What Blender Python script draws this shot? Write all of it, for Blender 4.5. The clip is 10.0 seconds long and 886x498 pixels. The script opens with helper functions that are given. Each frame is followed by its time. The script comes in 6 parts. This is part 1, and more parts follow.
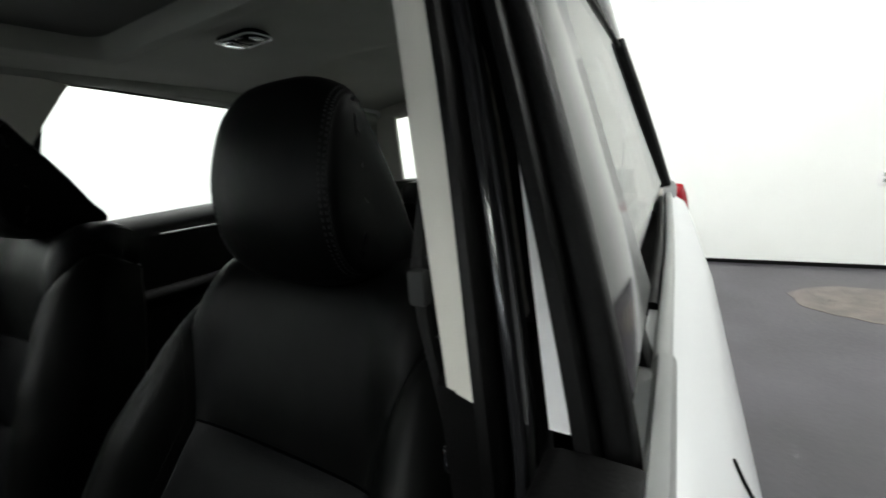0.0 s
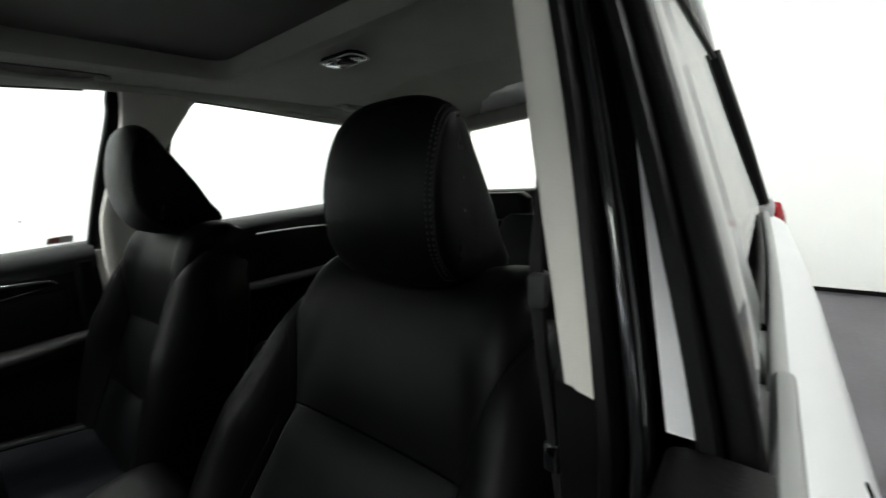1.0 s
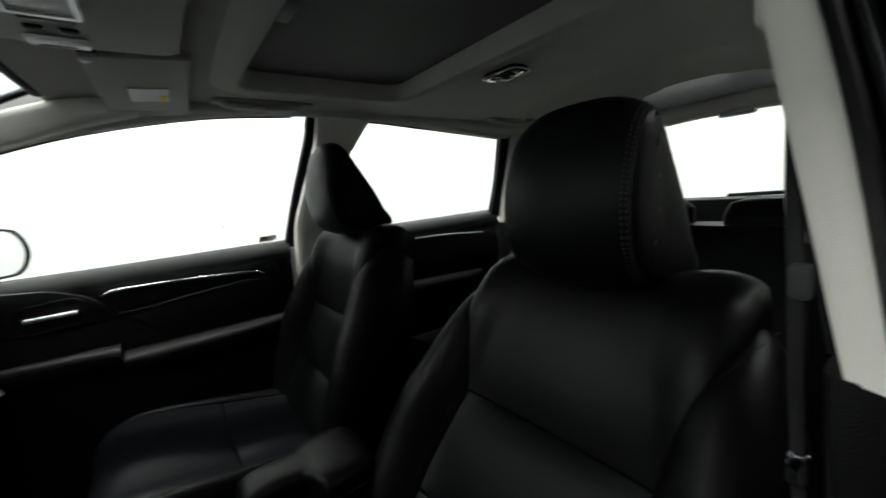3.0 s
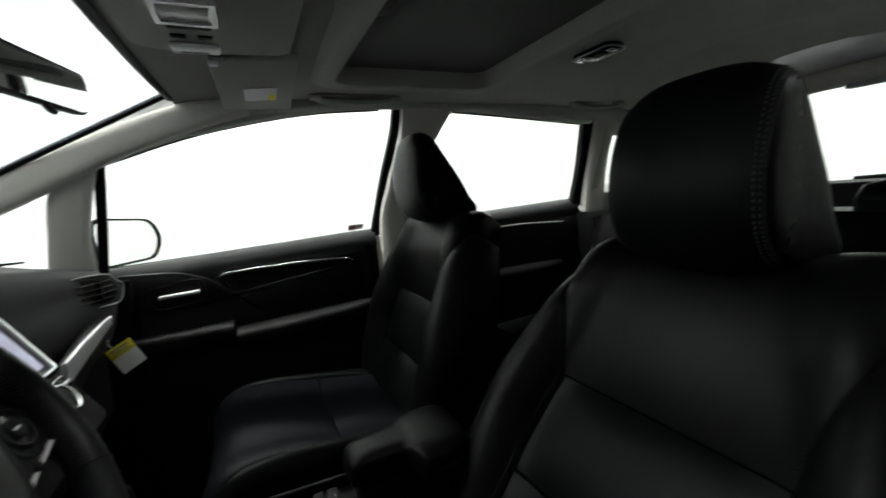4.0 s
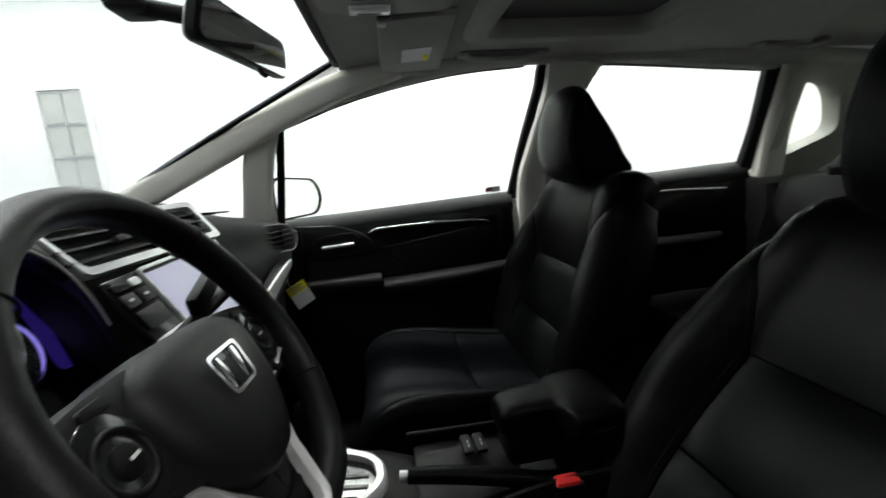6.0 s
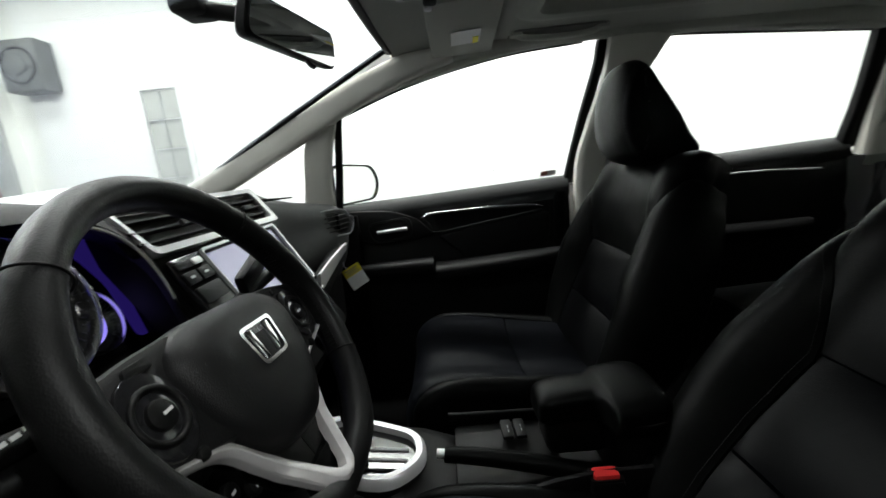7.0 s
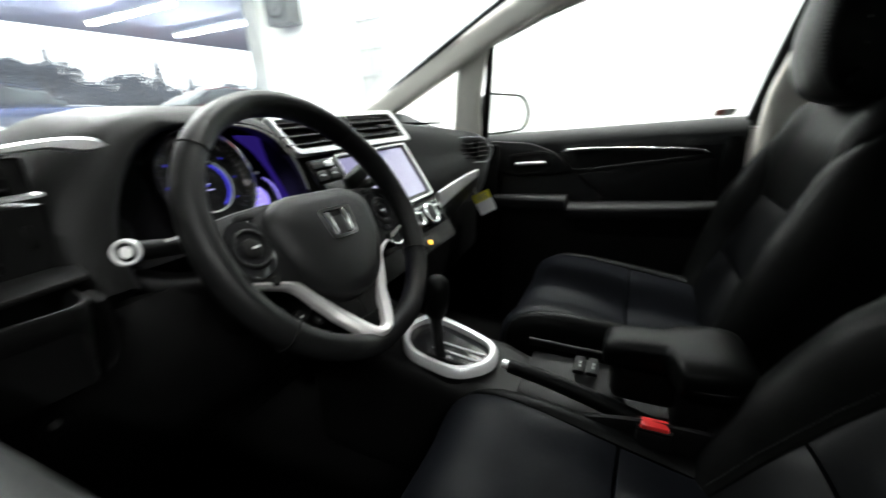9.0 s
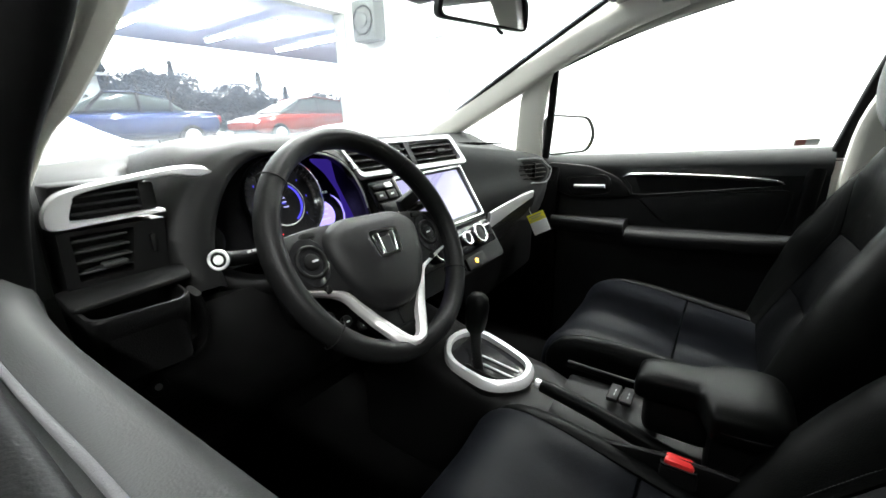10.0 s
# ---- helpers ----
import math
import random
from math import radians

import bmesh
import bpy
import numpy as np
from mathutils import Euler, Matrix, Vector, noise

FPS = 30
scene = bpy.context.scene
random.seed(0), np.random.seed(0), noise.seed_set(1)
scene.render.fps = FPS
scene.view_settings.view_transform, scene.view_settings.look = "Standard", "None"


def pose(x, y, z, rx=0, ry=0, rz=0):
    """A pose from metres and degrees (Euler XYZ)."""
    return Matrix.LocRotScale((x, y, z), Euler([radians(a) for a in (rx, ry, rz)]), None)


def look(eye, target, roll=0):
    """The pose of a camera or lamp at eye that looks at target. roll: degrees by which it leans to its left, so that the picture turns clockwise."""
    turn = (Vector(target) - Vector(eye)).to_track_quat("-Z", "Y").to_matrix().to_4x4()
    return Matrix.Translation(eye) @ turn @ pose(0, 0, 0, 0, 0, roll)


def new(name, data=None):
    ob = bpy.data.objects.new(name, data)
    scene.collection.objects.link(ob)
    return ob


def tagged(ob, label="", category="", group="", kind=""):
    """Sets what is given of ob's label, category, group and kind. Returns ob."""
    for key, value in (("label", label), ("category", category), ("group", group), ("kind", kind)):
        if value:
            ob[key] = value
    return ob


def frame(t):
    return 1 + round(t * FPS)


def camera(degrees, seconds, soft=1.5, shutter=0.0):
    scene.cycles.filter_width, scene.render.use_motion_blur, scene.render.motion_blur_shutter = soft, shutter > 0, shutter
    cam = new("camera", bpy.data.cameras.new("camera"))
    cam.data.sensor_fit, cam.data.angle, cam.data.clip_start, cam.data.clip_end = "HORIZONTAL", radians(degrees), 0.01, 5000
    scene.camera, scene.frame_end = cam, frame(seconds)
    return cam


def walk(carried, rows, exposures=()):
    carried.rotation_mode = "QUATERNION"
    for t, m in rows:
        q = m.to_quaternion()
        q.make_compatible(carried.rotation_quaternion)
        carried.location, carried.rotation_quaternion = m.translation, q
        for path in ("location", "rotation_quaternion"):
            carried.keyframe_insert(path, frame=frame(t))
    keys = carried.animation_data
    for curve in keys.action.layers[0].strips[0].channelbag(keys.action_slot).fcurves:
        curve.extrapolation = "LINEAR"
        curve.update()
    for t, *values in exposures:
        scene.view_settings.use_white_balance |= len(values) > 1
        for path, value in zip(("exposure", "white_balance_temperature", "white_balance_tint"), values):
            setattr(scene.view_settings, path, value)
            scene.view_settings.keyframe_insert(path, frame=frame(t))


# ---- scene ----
cam = camera(94.3, 10.0, shutter=0.9)
PATH = [
    (0, (-0.773, 0.062, 1.138), (0.225, -1.619, 0.716), -4.6),
    (0.5, (-0.767, 0.083, 1.141), (0.353, -1.531, 0.766), -4.1),
    (1, (-0.756, 0.105, 1.142), (0.486, -1.422, 0.791), -3.5),
    (1.5, (-0.746, 0.124, 1.141), (0.561, -1.351, 0.798), -3.8),
    (2, (-0.737, 0.156, 1.143), (0.673, -1.226, 0.824), -4.0),
    (2.5, (-0.729, 0.169, 1.139), (0.803, -1.087, 0.868), -3.7),
    (4, (-0.705, 0.23, 1.12), (1.096, -0.6, 0.861), -4.7),
    (4.5, (-0.693, 0.249, 1.119), (1.162, -0.452, 0.858), -4.5),
    (5, (-0.686, 0.264, 1.114), (1.211, -0.305, 0.838), -4.3),
    (5.5, (-0.68, 0.281, 1.108), (1.246, -0.157, 0.797), -4.4),
    (6, (-0.679, 0.296, 1.101), (1.268, 0.011, 0.742), -4.6),
    (7.5, (-0.692, 0.219, 1.093), (1.248, 0.428, 0.655), -5.3),
    (8, (-0.699, 0.182, 1.085), (1.196, 0.567, 0.574), -4.3),
    (8.5, (-0.705, 0.16, 1.083), (1.14, 0.642, 0.478), -3.6),
    (9, (-0.719, 0.118, 1.079), (0.995, 0.932, 0.444), -3.2),
    (9.5, (-0.738, 0.088, 1.092), (0.875, 1.11, 0.497), -1.9),
    (10, (-0.743, 0.059, 1.112), (0.828, 1.153, 0.532), -2.0),
]
walk(cam, [(t, look(eye, target, roll)) for t, eye, target, roll in PATH], [(0, -.25), (6.0, -.2), (7.5, -.1), (8.5, .2), (9.4, .88), (10.0, 1.22)])

# ---- world and large lights ----
world = bpy.data.worlds.new("sky")
scene.world = world
world.use_nodes = True
wn = world.node_tree.nodes
sky = wn.new("ShaderNodeTexSky")
sky.sky_type, sky.sun_disc = "NISHITA", False
sky.sun_elevation, sky.sun_rotation = radians(40), radians(200)
world.node_tree.links.new(sky.outputs[0], wn["Background"].inputs[0])
wn["Background"].inputs[1].default_value = 0.15

SUN = bpy.data.lights.new("sun", "SUN")
SUN.energy, SUN.angle, SUN.color = 4.0, radians(0.5), (0.74, 0.87, 1.0)
new("sun", SUN).matrix_world = look((-4, 4, 12), (1, 14, 0))


def ceiling_lamp(x, y, z, sx, sy, watts):
    lamp = bpy.data.lights.new("ceiling_lamp", "AREA")
    lamp.shape, lamp.size, lamp.size_y, lamp.energy = "RECTANGLE", sx, sy, watts
    lamp.color = (0.97, 1.0, 0.975)
    new("ceiling_lamp", lamp).matrix_world = pose(x, y, z)


LAMP_WATTS = 105
for lx in (-2.6, 1.1, 3.4):
    for ly in (-2.4, 0.9, 4.2):
        ceiling_lamp(lx, ly, 3.55, 0.25, 2.4, LAMP_WATTS * ((0.2 if lx < 0 else 2.4 if lx < 2 else 0.4) if ly > 4 else 1.2 if lx > 0 else 1.3 if ly < 0 else 0.15))


# ---- materials ----
def mat(name, color, rough=0.5, metal=0.0, bump=0.0, scale=200.0, vary=0.12, spots=6.0, coat=0.0, spec=0.5, emit=None, power=0.0):
    m = bpy.data.materials.new(name)
    m.use_nodes = True
    nt = m.node_tree
    b = nt.nodes["Principled BSDF"]
    coord = nt.nodes.new("ShaderNodeTexCoord")
    geo = nt.nodes.new("ShaderNodeNewGeometry")
    big, fine = nt.nodes.new("ShaderNodeTexNoise"), nt.nodes.new("ShaderNodeTexNoise")
    for n, s, d in ((big, spots, 4), (fine, scale, 3)):
        n.inputs["Scale"].default_value, n.inputs["Detail"].default_value = s, d
        nt.links.new(geo.outputs["Position"], n.inputs["Vector"])
    ramp = nt.nodes.new("ShaderNodeMapRange")
    ramp.inputs[1].default_value, ramp.inputs[2].default_value = 0.3, 0.7
    ramp.inputs[3].default_value, ramp.inputs[4].default_value = 1 - vary, 1 + vary
    nt.links.new(big.outputs["Fac"], ramp.inputs[0])
    mul = nt.nodes.new("ShaderNodeVectorMath")
    mul.operation = "SCALE"
    mul.inputs[0].default_value = color
    nt.links.new(ramp.outputs[0], mul.inputs["Scale"])
    nt.links.new(mul.outputs[0], b.inputs["Base Color"])
    rr = nt.nodes.new("ShaderNodeMapRange")
    swing = 0.02 if metal else 0.08
    rr.inputs[3].default_value, rr.inputs[4].default_value = max(0.02, rough - swing), min(1, rough + swing)
    nt.links.new(fine.outputs["Fac"], rr.inputs[0])
    nt.links.new(rr.outputs[0], b.inputs["Roughness"])
    b.inputs["Metallic"].default_value = metal
    b.inputs["Specular IOR Level"].default_value = spec
    b.inputs["Coat Weight"].default_value = coat
    if bump:
        bp = nt.nodes.new("ShaderNodeBump")
        bp.inputs["Strength"].default_value, bp.inputs["Distance"].default_value = bump, 0.002
        nt.links.new(fine.outputs["Fac"], bp.inputs["Height"])
        nt.links.new(bp.outputs[0], b.inputs["Normal"])
    if emit:
        b.inputs["Emission Color"].default_value = (*emit, 1)
        b.inputs["Emission Strength"].default_value = power
    return m


def leather(name, color, rough=0.42, spec=0.09):
    """Grained leather: fine cells for the grain, a slow wave for the wear."""
    m = mat(name, color, rough, bump=0.0, vary=0.2, spots=9, spec=spec)
    nt = m.node_tree
    geo, vor, bp = nt.nodes.new("ShaderNodeNewGeometry"), nt.nodes.new("ShaderNodeTexVoronoi"), nt.nodes.new("ShaderNodeBump")
    wave = nt.nodes.new("ShaderNodeTexNoise")
    wave.inputs["Scale"].default_value = 22
    vor.inputs["Scale"].default_value = 650
    bp.inputs["Strength"].default_value, bp.inputs["Distance"].default_value = 0.25, 0.0006
    bp2 = nt.nodes.new("ShaderNodeBump")
    bp2.inputs["Strength"].default_value, bp2.inputs["Distance"].default_value = 0.25, 0.004
    nt.links.new(geo.outputs["Position"], vor.inputs["Vector"])
    nt.links.new(geo.outputs["Position"], wave.inputs["Vector"])
    nt.links.new(vor.outputs["Distance"], bp.inputs["Height"])
    nt.links.new(wave.outputs["Fac"], bp2.inputs["Height"])
    nt.links.new(bp2.outputs[0], bp.inputs["Normal"])
    nt.links.new(bp.outputs[0], nt.nodes["Principled BSDF"].inputs["Normal"])
    return m


def glass(name, color, rough=0.0, haze=0.0):
    m = bpy.data.materials.new(name)
    m.use_nodes = True
    nt = m.node_tree
    nt.nodes.remove(nt.nodes["Principled BSDF"])
    lay, fres, tr, gl, mix = (nt.nodes.new(n) for n in ("ShaderNodeLayerWeight", "ShaderNodeMapRange", "ShaderNodeBsdfTransparent", "ShaderNodeBsdfGlossy", "ShaderNodeMixShader"))
    lay.inputs["Blend"].default_value = 0.5
    power = nt.nodes.new("ShaderNodeMath")
    power.operation = "POWER"
    power.inputs[1].default_value = 5.0
    nt.links.new(lay.outputs["Facing"], power.inputs[0])
    nt.links.new(power.outputs[0], fres.inputs[0])
    fres.inputs[3].default_value, fres.inputs[4].default_value = 0.03, 0.9
    tr.inputs[0].default_value = (*color, 1)
    gl.inputs["Roughness"].default_value = rough
    nt.links.new(fres.outputs[0], mix.inputs[0])
    nt.links.new(tr.outputs[0], mix.inputs[1])
    nt.links.new(gl.outputs[0], mix.inputs[2])
    last = mix
    if haze:   # a thin uneven pale film painting glare haze, lit from both sides
        film, back, both, over, noise, amount = (nt.nodes.new(n) for n in ("ShaderNodeBsdfDiffuse", "ShaderNodeBsdfTranslucent", "ShaderNodeAddShader", "ShaderNodeMixShader", "ShaderNodeTexNoise", "ShaderNodeMapRange"))
        film.inputs[0].default_value = back.inputs[0].default_value = (0.42, 0.46, 0.55, 1)
        noise.inputs["Scale"].default_value = 5.0
        amount.inputs[1].default_value, amount.inputs[2].default_value, amount.inputs[3].default_value, amount.inputs[4].default_value = 0.3, 0.75, haze * 0.5, haze * 1.5
        nt.links.new(noise.outputs[0], amount.inputs[0])
        nt.links.new(amount.outputs[0], over.inputs[0])
        nt.links.new(film.outputs[0], both.inputs[0])
        nt.links.new(back.outputs[0], both.inputs[1])
        nt.links.new(mix.outputs[0], over.inputs[1])
        nt.links.new(both.outputs[0], over.inputs[2])
        last = over
    nt.links.new(last.outputs[0], nt.nodes["Material Output"].inputs[0])
    return m


def leaves(name, color):
    """Leaves that let part of the light through."""
    m = bpy.data.materials.new(name)
    m.use_nodes = True
    nt = m.node_tree
    nt.nodes.remove(nt.nodes["Principled BSDF"])
    top, under, mix, noise, tone = (nt.nodes.new(n) for n in ("ShaderNodeBsdfDiffuse", "ShaderNodeBsdfTranslucent", "ShaderNodeMixShader", "ShaderNodeTexNoise", "ShaderNodeMixRGB"))
    noise.inputs["Scale"].default_value = 0.8
    tone.inputs[1].default_value = (*[c * .75 for c in color], 1)
    tone.inputs[2].default_value = (*[c * 1.2 for c in color], 1)
    nt.links.new(noise.outputs[0], tone.inputs[0])
    for n in (top, under):
        nt.links.new(tone.outputs[0], n.inputs[0])
    mix.inputs[0].default_value = 0.5
    nt.links.new(top.outputs[0], mix.inputs[1])
    nt.links.new(under.outputs[0], mix.inputs[2])
    nt.links.new(mix.outputs[0], nt.nodes["Material Output"].inputs[0])
    return m


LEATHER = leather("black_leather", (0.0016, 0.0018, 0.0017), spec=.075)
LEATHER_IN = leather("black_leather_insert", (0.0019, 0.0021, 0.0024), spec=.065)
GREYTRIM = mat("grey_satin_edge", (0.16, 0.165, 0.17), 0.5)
# same leather as the backrests, with the window's bluish light put into its colour
CUSHION_LIT = leather("black_leather_lit_cushion", (0.0050, 0.0056, 0.0072), spec=.065)
DOORCARD = mat("dark_grey_door_plastic", (0.0068, 0.0070, 0.0070), 0.5, bump=0.25, scale=900, spec=0.18)
PAD = mat("black_wheel_plastic", (0.0085, 0.0085, 0.0088), 0.44, bump=0.25, scale=900, spec=0.2)
STITCH = mat("black_thread", (0.01, 0.01, 0.01), 0.8, spec=0.2)
SEAM = mat("grey_thread", (0.016, 0.016, 0.017), 0.8)
PLASTIC = mat("black_grained_plastic", (0.0032, 0.0032, 0.0032), 0.46, bump=0.25, scale=900, spec=0.16)
SOFT = mat("dark_grey_soft_plastic", (0.028, 0.029, 0.029), 0.58, bump=0.15, scale=900, spec=0.12)
GLOSS = mat("gloss_black_plastic", (0.012, 0.012, 0.013), 0.12, vary=0.05)
RUBBER = mat("black_rubber", (0.003, 0.003, 0.003), 0.5, bump=0.15, scale=400, spec=0.14)
LINER = mat("grey_headliner_cloth", (0.42, 0.43, 0.385), 0.95, bump=0.35, scale=1400, vary=0.05)
TRIM = mat("light_grey_pillar_plastic", (0.60, 0.59, 0.535), 0.6, bump=0.2, scale=900, vary=0.04)
SHADE = mat("grey_sunshade_cloth", (0.20, 0.205, 0.19), 0.95, bump=0.3, scale=1200, vary=0.06)
BRUSHED = mat("satin_silver_wheel_trim", (0.70, 0.68, 0.68), 0.40, metal=0.6, vary=0.08, spots=40)
RIM_LEATHER = leather("black_rim_leather", (0.0065, 0.0066, 0.0067), 0.45, .2)
SILVER = mat("satin_silver_plastic", (0.76, 0.76, 0.77), 0.36, metal=0.5, vary=0.05)
CHROME = mat("chrome", (0.8, 0.8, 0.82), 0.1, metal=1.0, vary=0.03)
PAINT = mat("white_car_paint", (0.82, 0.83, 0.84), 0.35, coat=0.15, vary=0.02)
RED = mat("red_plastic", (0.62, 0.03, 0.03), 0.35, vary=0.05)
REDLENS = mat("red_lamp_lens", (0.45, 0.01, 0.02), 0.12, vary=0.1)
FADED = mat("faded_red_print", (0.50, 0.20, 0.18), 0.6, vary=0.2, spots=300)
YELLOW = mat("yellow_card", (0.88, 0.78, 0.02), 0.6, vary=0.04)
CARD = mat("white_card", (0.78, 0.78, 0.77), 0.6, vary=0.05)
INK = mat("grey_ink", (0.25, 0.25, 0.25), 0.7)
DIMTICK = mat("dim_dial_print", (0.012, 0.012, 0.03), 0.6)
GREYBAR = mat("pale_print", (0.55, 0.55, 0.55), 0.6)
CARPET = mat("black_carpet", (0.002, 0.002, 0.002), 0.95, bump=0.6, scale=500, spec=0.1)
# emission holds the lit display and the bright wall's reflection in its glass
SCREEN = mat("dark_display_glass", (0.03, 0.03, 0.035), 0.06, vary=0.05, coat=0.3, spec=0.5, emit=(0.64, 0.63, 1.0), power=0.38)
BLUE = mat("blue_backlit_dial", (0.01, 0.01, 0.03), 0.2, emit=(0.08, 0.07, 0.95), power=0.55)
PALEBLUE = mat("pale_blue_lit_print", (0.1, 0.1, 0.2), 0.4, emit=(0.5, 0.5, 1.0), power=0.6)
VIOLET = mat("violet_backlit_display", (0.02, 0.01, 0.06), 0.2, spec=0.1, emit=(0.33, 0.27, 1.0), power=1.0)
DEEPBLUE = mat("deep_blue_hood_glow", (0.004, 0.004, 0.02), 0.4, spec=0.1, emit=(0.05, 0.025, 0.35), power=0.24)
AMBER = mat("amber_telltale", (0.3, 0.15, 0.02), 0.4, emit=(1.0, 0.5, 0.05), power=2.0)
REDLIGHT = mat("red_telltale", (0.3, 0.02, 0.02), 0.4, emit=(1.0, 0.04, 0.04), power=1.5)
LENS = mat("clear_lamp_lens", (0.85, 0.85, 0.83), 0.2, vary=0.03)
WALL = mat("white_wall_paint", (0.82, 0.83, 0.80), 0.7, bump=0.15, scale=60, vary=0.03, spots=1.5)
GREYWALL = mat("grey_unseen_wall", (0.16, 0.165, 0.165), 0.8, bump=0.2, scale=50, vary=0.08, spots=1.2)
PANEL = mat("white_door_panel", (0.82, 0.83, 0.83), 0.45, vary=0.03, spots=2)
GREYPANE = mat("grey_frosted_pane", (0.42, 0.43, 0.40), 0.3, vary=0.1)
STEEL = mat("grey_painted_steel", (0.36, 0.37, 0.36), 0.5, vary=0.1)
CONCRETE = mat("stained_concrete", (0.058, 0.053, 0.062), 0.42, bump=0.3, scale=40, vary=0.4, spots=1.3)
STAIN = mat("brown_floor_stain", (0.10, 0.08, 0.068), 0.3, vary=0.4, spots=9)
ASPHALT = mat("asphalt", (0.055, 0.055, 0.06), 0.9, bump=0.5, scale=90, vary=0.25, spots=1)
LEAF = leaves("dark_leaves", (0.085, 0.105, 0.125))
BARK = mat("bark", (0.06, 0.05, 0.04), 0.9, bump=0.5, scale=30)
CARBLUE = mat("dark_blue_car_paint", (0.012, 0.030, 0.11), 0.2, coat=0.8, vary=0.03)
CARRED = mat("orange_red_car_paint", (0.30, 0.030, 0.014), 0.2, coat=0.8, vary=0.03)
TINT = mat("dark_car_glass", (0.06, 0.075, 0.07), 0.05, vary=0.05)
FELT = mat("grey_felt_strip", (0.10, 0.10, 0.105), 0.8, bump=0.3, scale=900)
DARKSTEEL = mat("dark_grey_painted_steel", (0.07, 0.075, 0.07), 0.5, vary=0.15)
CANOPY = mat("pale_blue_grey_soffit", (0.60, 0.67, 0.90), 0.8, vary=0.08, spots=1)
SKYGLOW = mat("pale_overcast_sky", (0.1, 0.1, 0.1), 1.0, vary=0.0, emit=(0.93, 0.97, 1.0), power=2.2)
GLASS = glass("clear_glass", (0.96, 0.98, 0.96))
# the pane's pale film imitates glare over the bright yard
WINDSCREEN = glass("hazy_windscreen_glass", (0.95, 0.97, 0.96), haze=0.04)
MIRROR = mat("mirror_silver", (0.88, 0.89, 0.9), 0.02, metal=1.0, vary=0.01)


# ---- shape helpers ----
def finish(name, bm, material, sharp=40):
    bmesh.ops.recalc_face_normals(bm, faces=bm.faces)
    me = bpy.data.meshes.new(name)
    bm.to_mesh(me)
    bm.free()
    me.materials.append(material)
    me.shade_smooth()
    me.set_sharp_from_angle(angle=radians(sharp))
    return me


def part(name, bm, material, parent=None, label="", sharp=40):
    ob = new(name, finish(name, bm, material, sharp))
    if parent:
        ob.parent = parent
        # a part keeps its world place whatever its thing's pose is
        ob.matrix_parent_inverse = parent_world(parent).inverted()
    if label:
        tagged(ob, label)
    return ob


def parent_world(ob):
    m = ob.matrix_basis.copy()
    while ob.parent:
        m = ob.parent.matrix_basis @ ob.matrix_parent_inverse @ m
        ob = ob.parent
    return m


def thing(name, x, y, z, label, category, group="", kind=""):
    ob = new(name)
    ob.empty_display_size = 0.05
    ob.matrix_basis = Matrix.Translation((x, y, z))
    return tagged(ob, label, category, group, kind)


def single(name, bm, material, label, category, group="", kind="", sharp=40):
    return tagged(part(name, bm, material, None, "", sharp), label, category, group, kind)


def add_box(bm, lo, hi, bevel=0.0, seg=2, m=None):
    lo, hi = Vector(lo), Vector(hi)
    made = bmesh.ops.create_cube(bm, size=1)["verts"]
    bmesh.ops.transform(bm, matrix=Matrix.Translation((lo + hi) / 2) @ Matrix.Diagonal((*(hi - lo), 1)), verts=made)
    if bevel:
        edges = list({e for v in made for e in v.link_edges})
        made = list({v for f in bmesh.ops.bevel(bm, geom=edges, offset=bevel, segments=seg, profile=0.5, affect="EDGES", clamp_overlap=True)["faces"] for v in f.verts} | {v for v in made if v.is_valid})
    if m is not None:
        bmesh.ops.transform(bm, matrix=m, verts=[v for v in made if v.is_valid])
    return bm


def box(lo, hi, bevel=0.0, seg=2, m=None):
    return add_box(bmesh.new(), lo, hi, bevel, seg, m)


def loft(rings, caps=True, bm=None, closed=True):
    bm = bm or bmesh.new()
    vs = [[bm.verts.new(p) for p in ring] for ring in rings]
    n = len(vs[0])
    for a, b in zip(vs, vs[1:]):
        for i in range(n if closed else n - 1):
            j = (i + 1) % n
            bm.faces.new((a[i], a[j], b[j], b[i]))
    if caps and closed:
        bm.faces.new(vs[0][::-1])
        bm.faces.new(vs[-1])
    return bm


def spline(points, n):
    """Points along a smooth curve through the given ones (any dimension), evenly in the parameter."""
    p = np.array(points, float)
    p = np.vstack([2 * p[0] - p[1], p, 2 * p[-1] - p[-2]])
    out = []
    for t in np.linspace(0, len(points) - 1, n):
        i = min(int(t), len(points) - 2)
        f = t - i
        a, b, c, d = p[i : i + 4]
        out.append(0.5 * (2 * b + (c - a) * f + (2 * a - 5 * b + 4 * c - d) * f * f + (3 * b - a - 3 * c + d) * f**3))
    return out


def ring(center, right, up, rx, ry, n=16, e=2.0, turn=0.0):
    out = []
    for k in range(n):
        a = 2 * math.pi * (k + 0.5) / n + turn
        c, s = math.cos(a), math.sin(a)
        out.append(Vector(center) + Vector(right) * (rx * math.copysign(abs(c) ** (2 / e), c)) + Vector(up) * (ry * math.copysign(abs(s) ** (2 / e), s)))
    return out


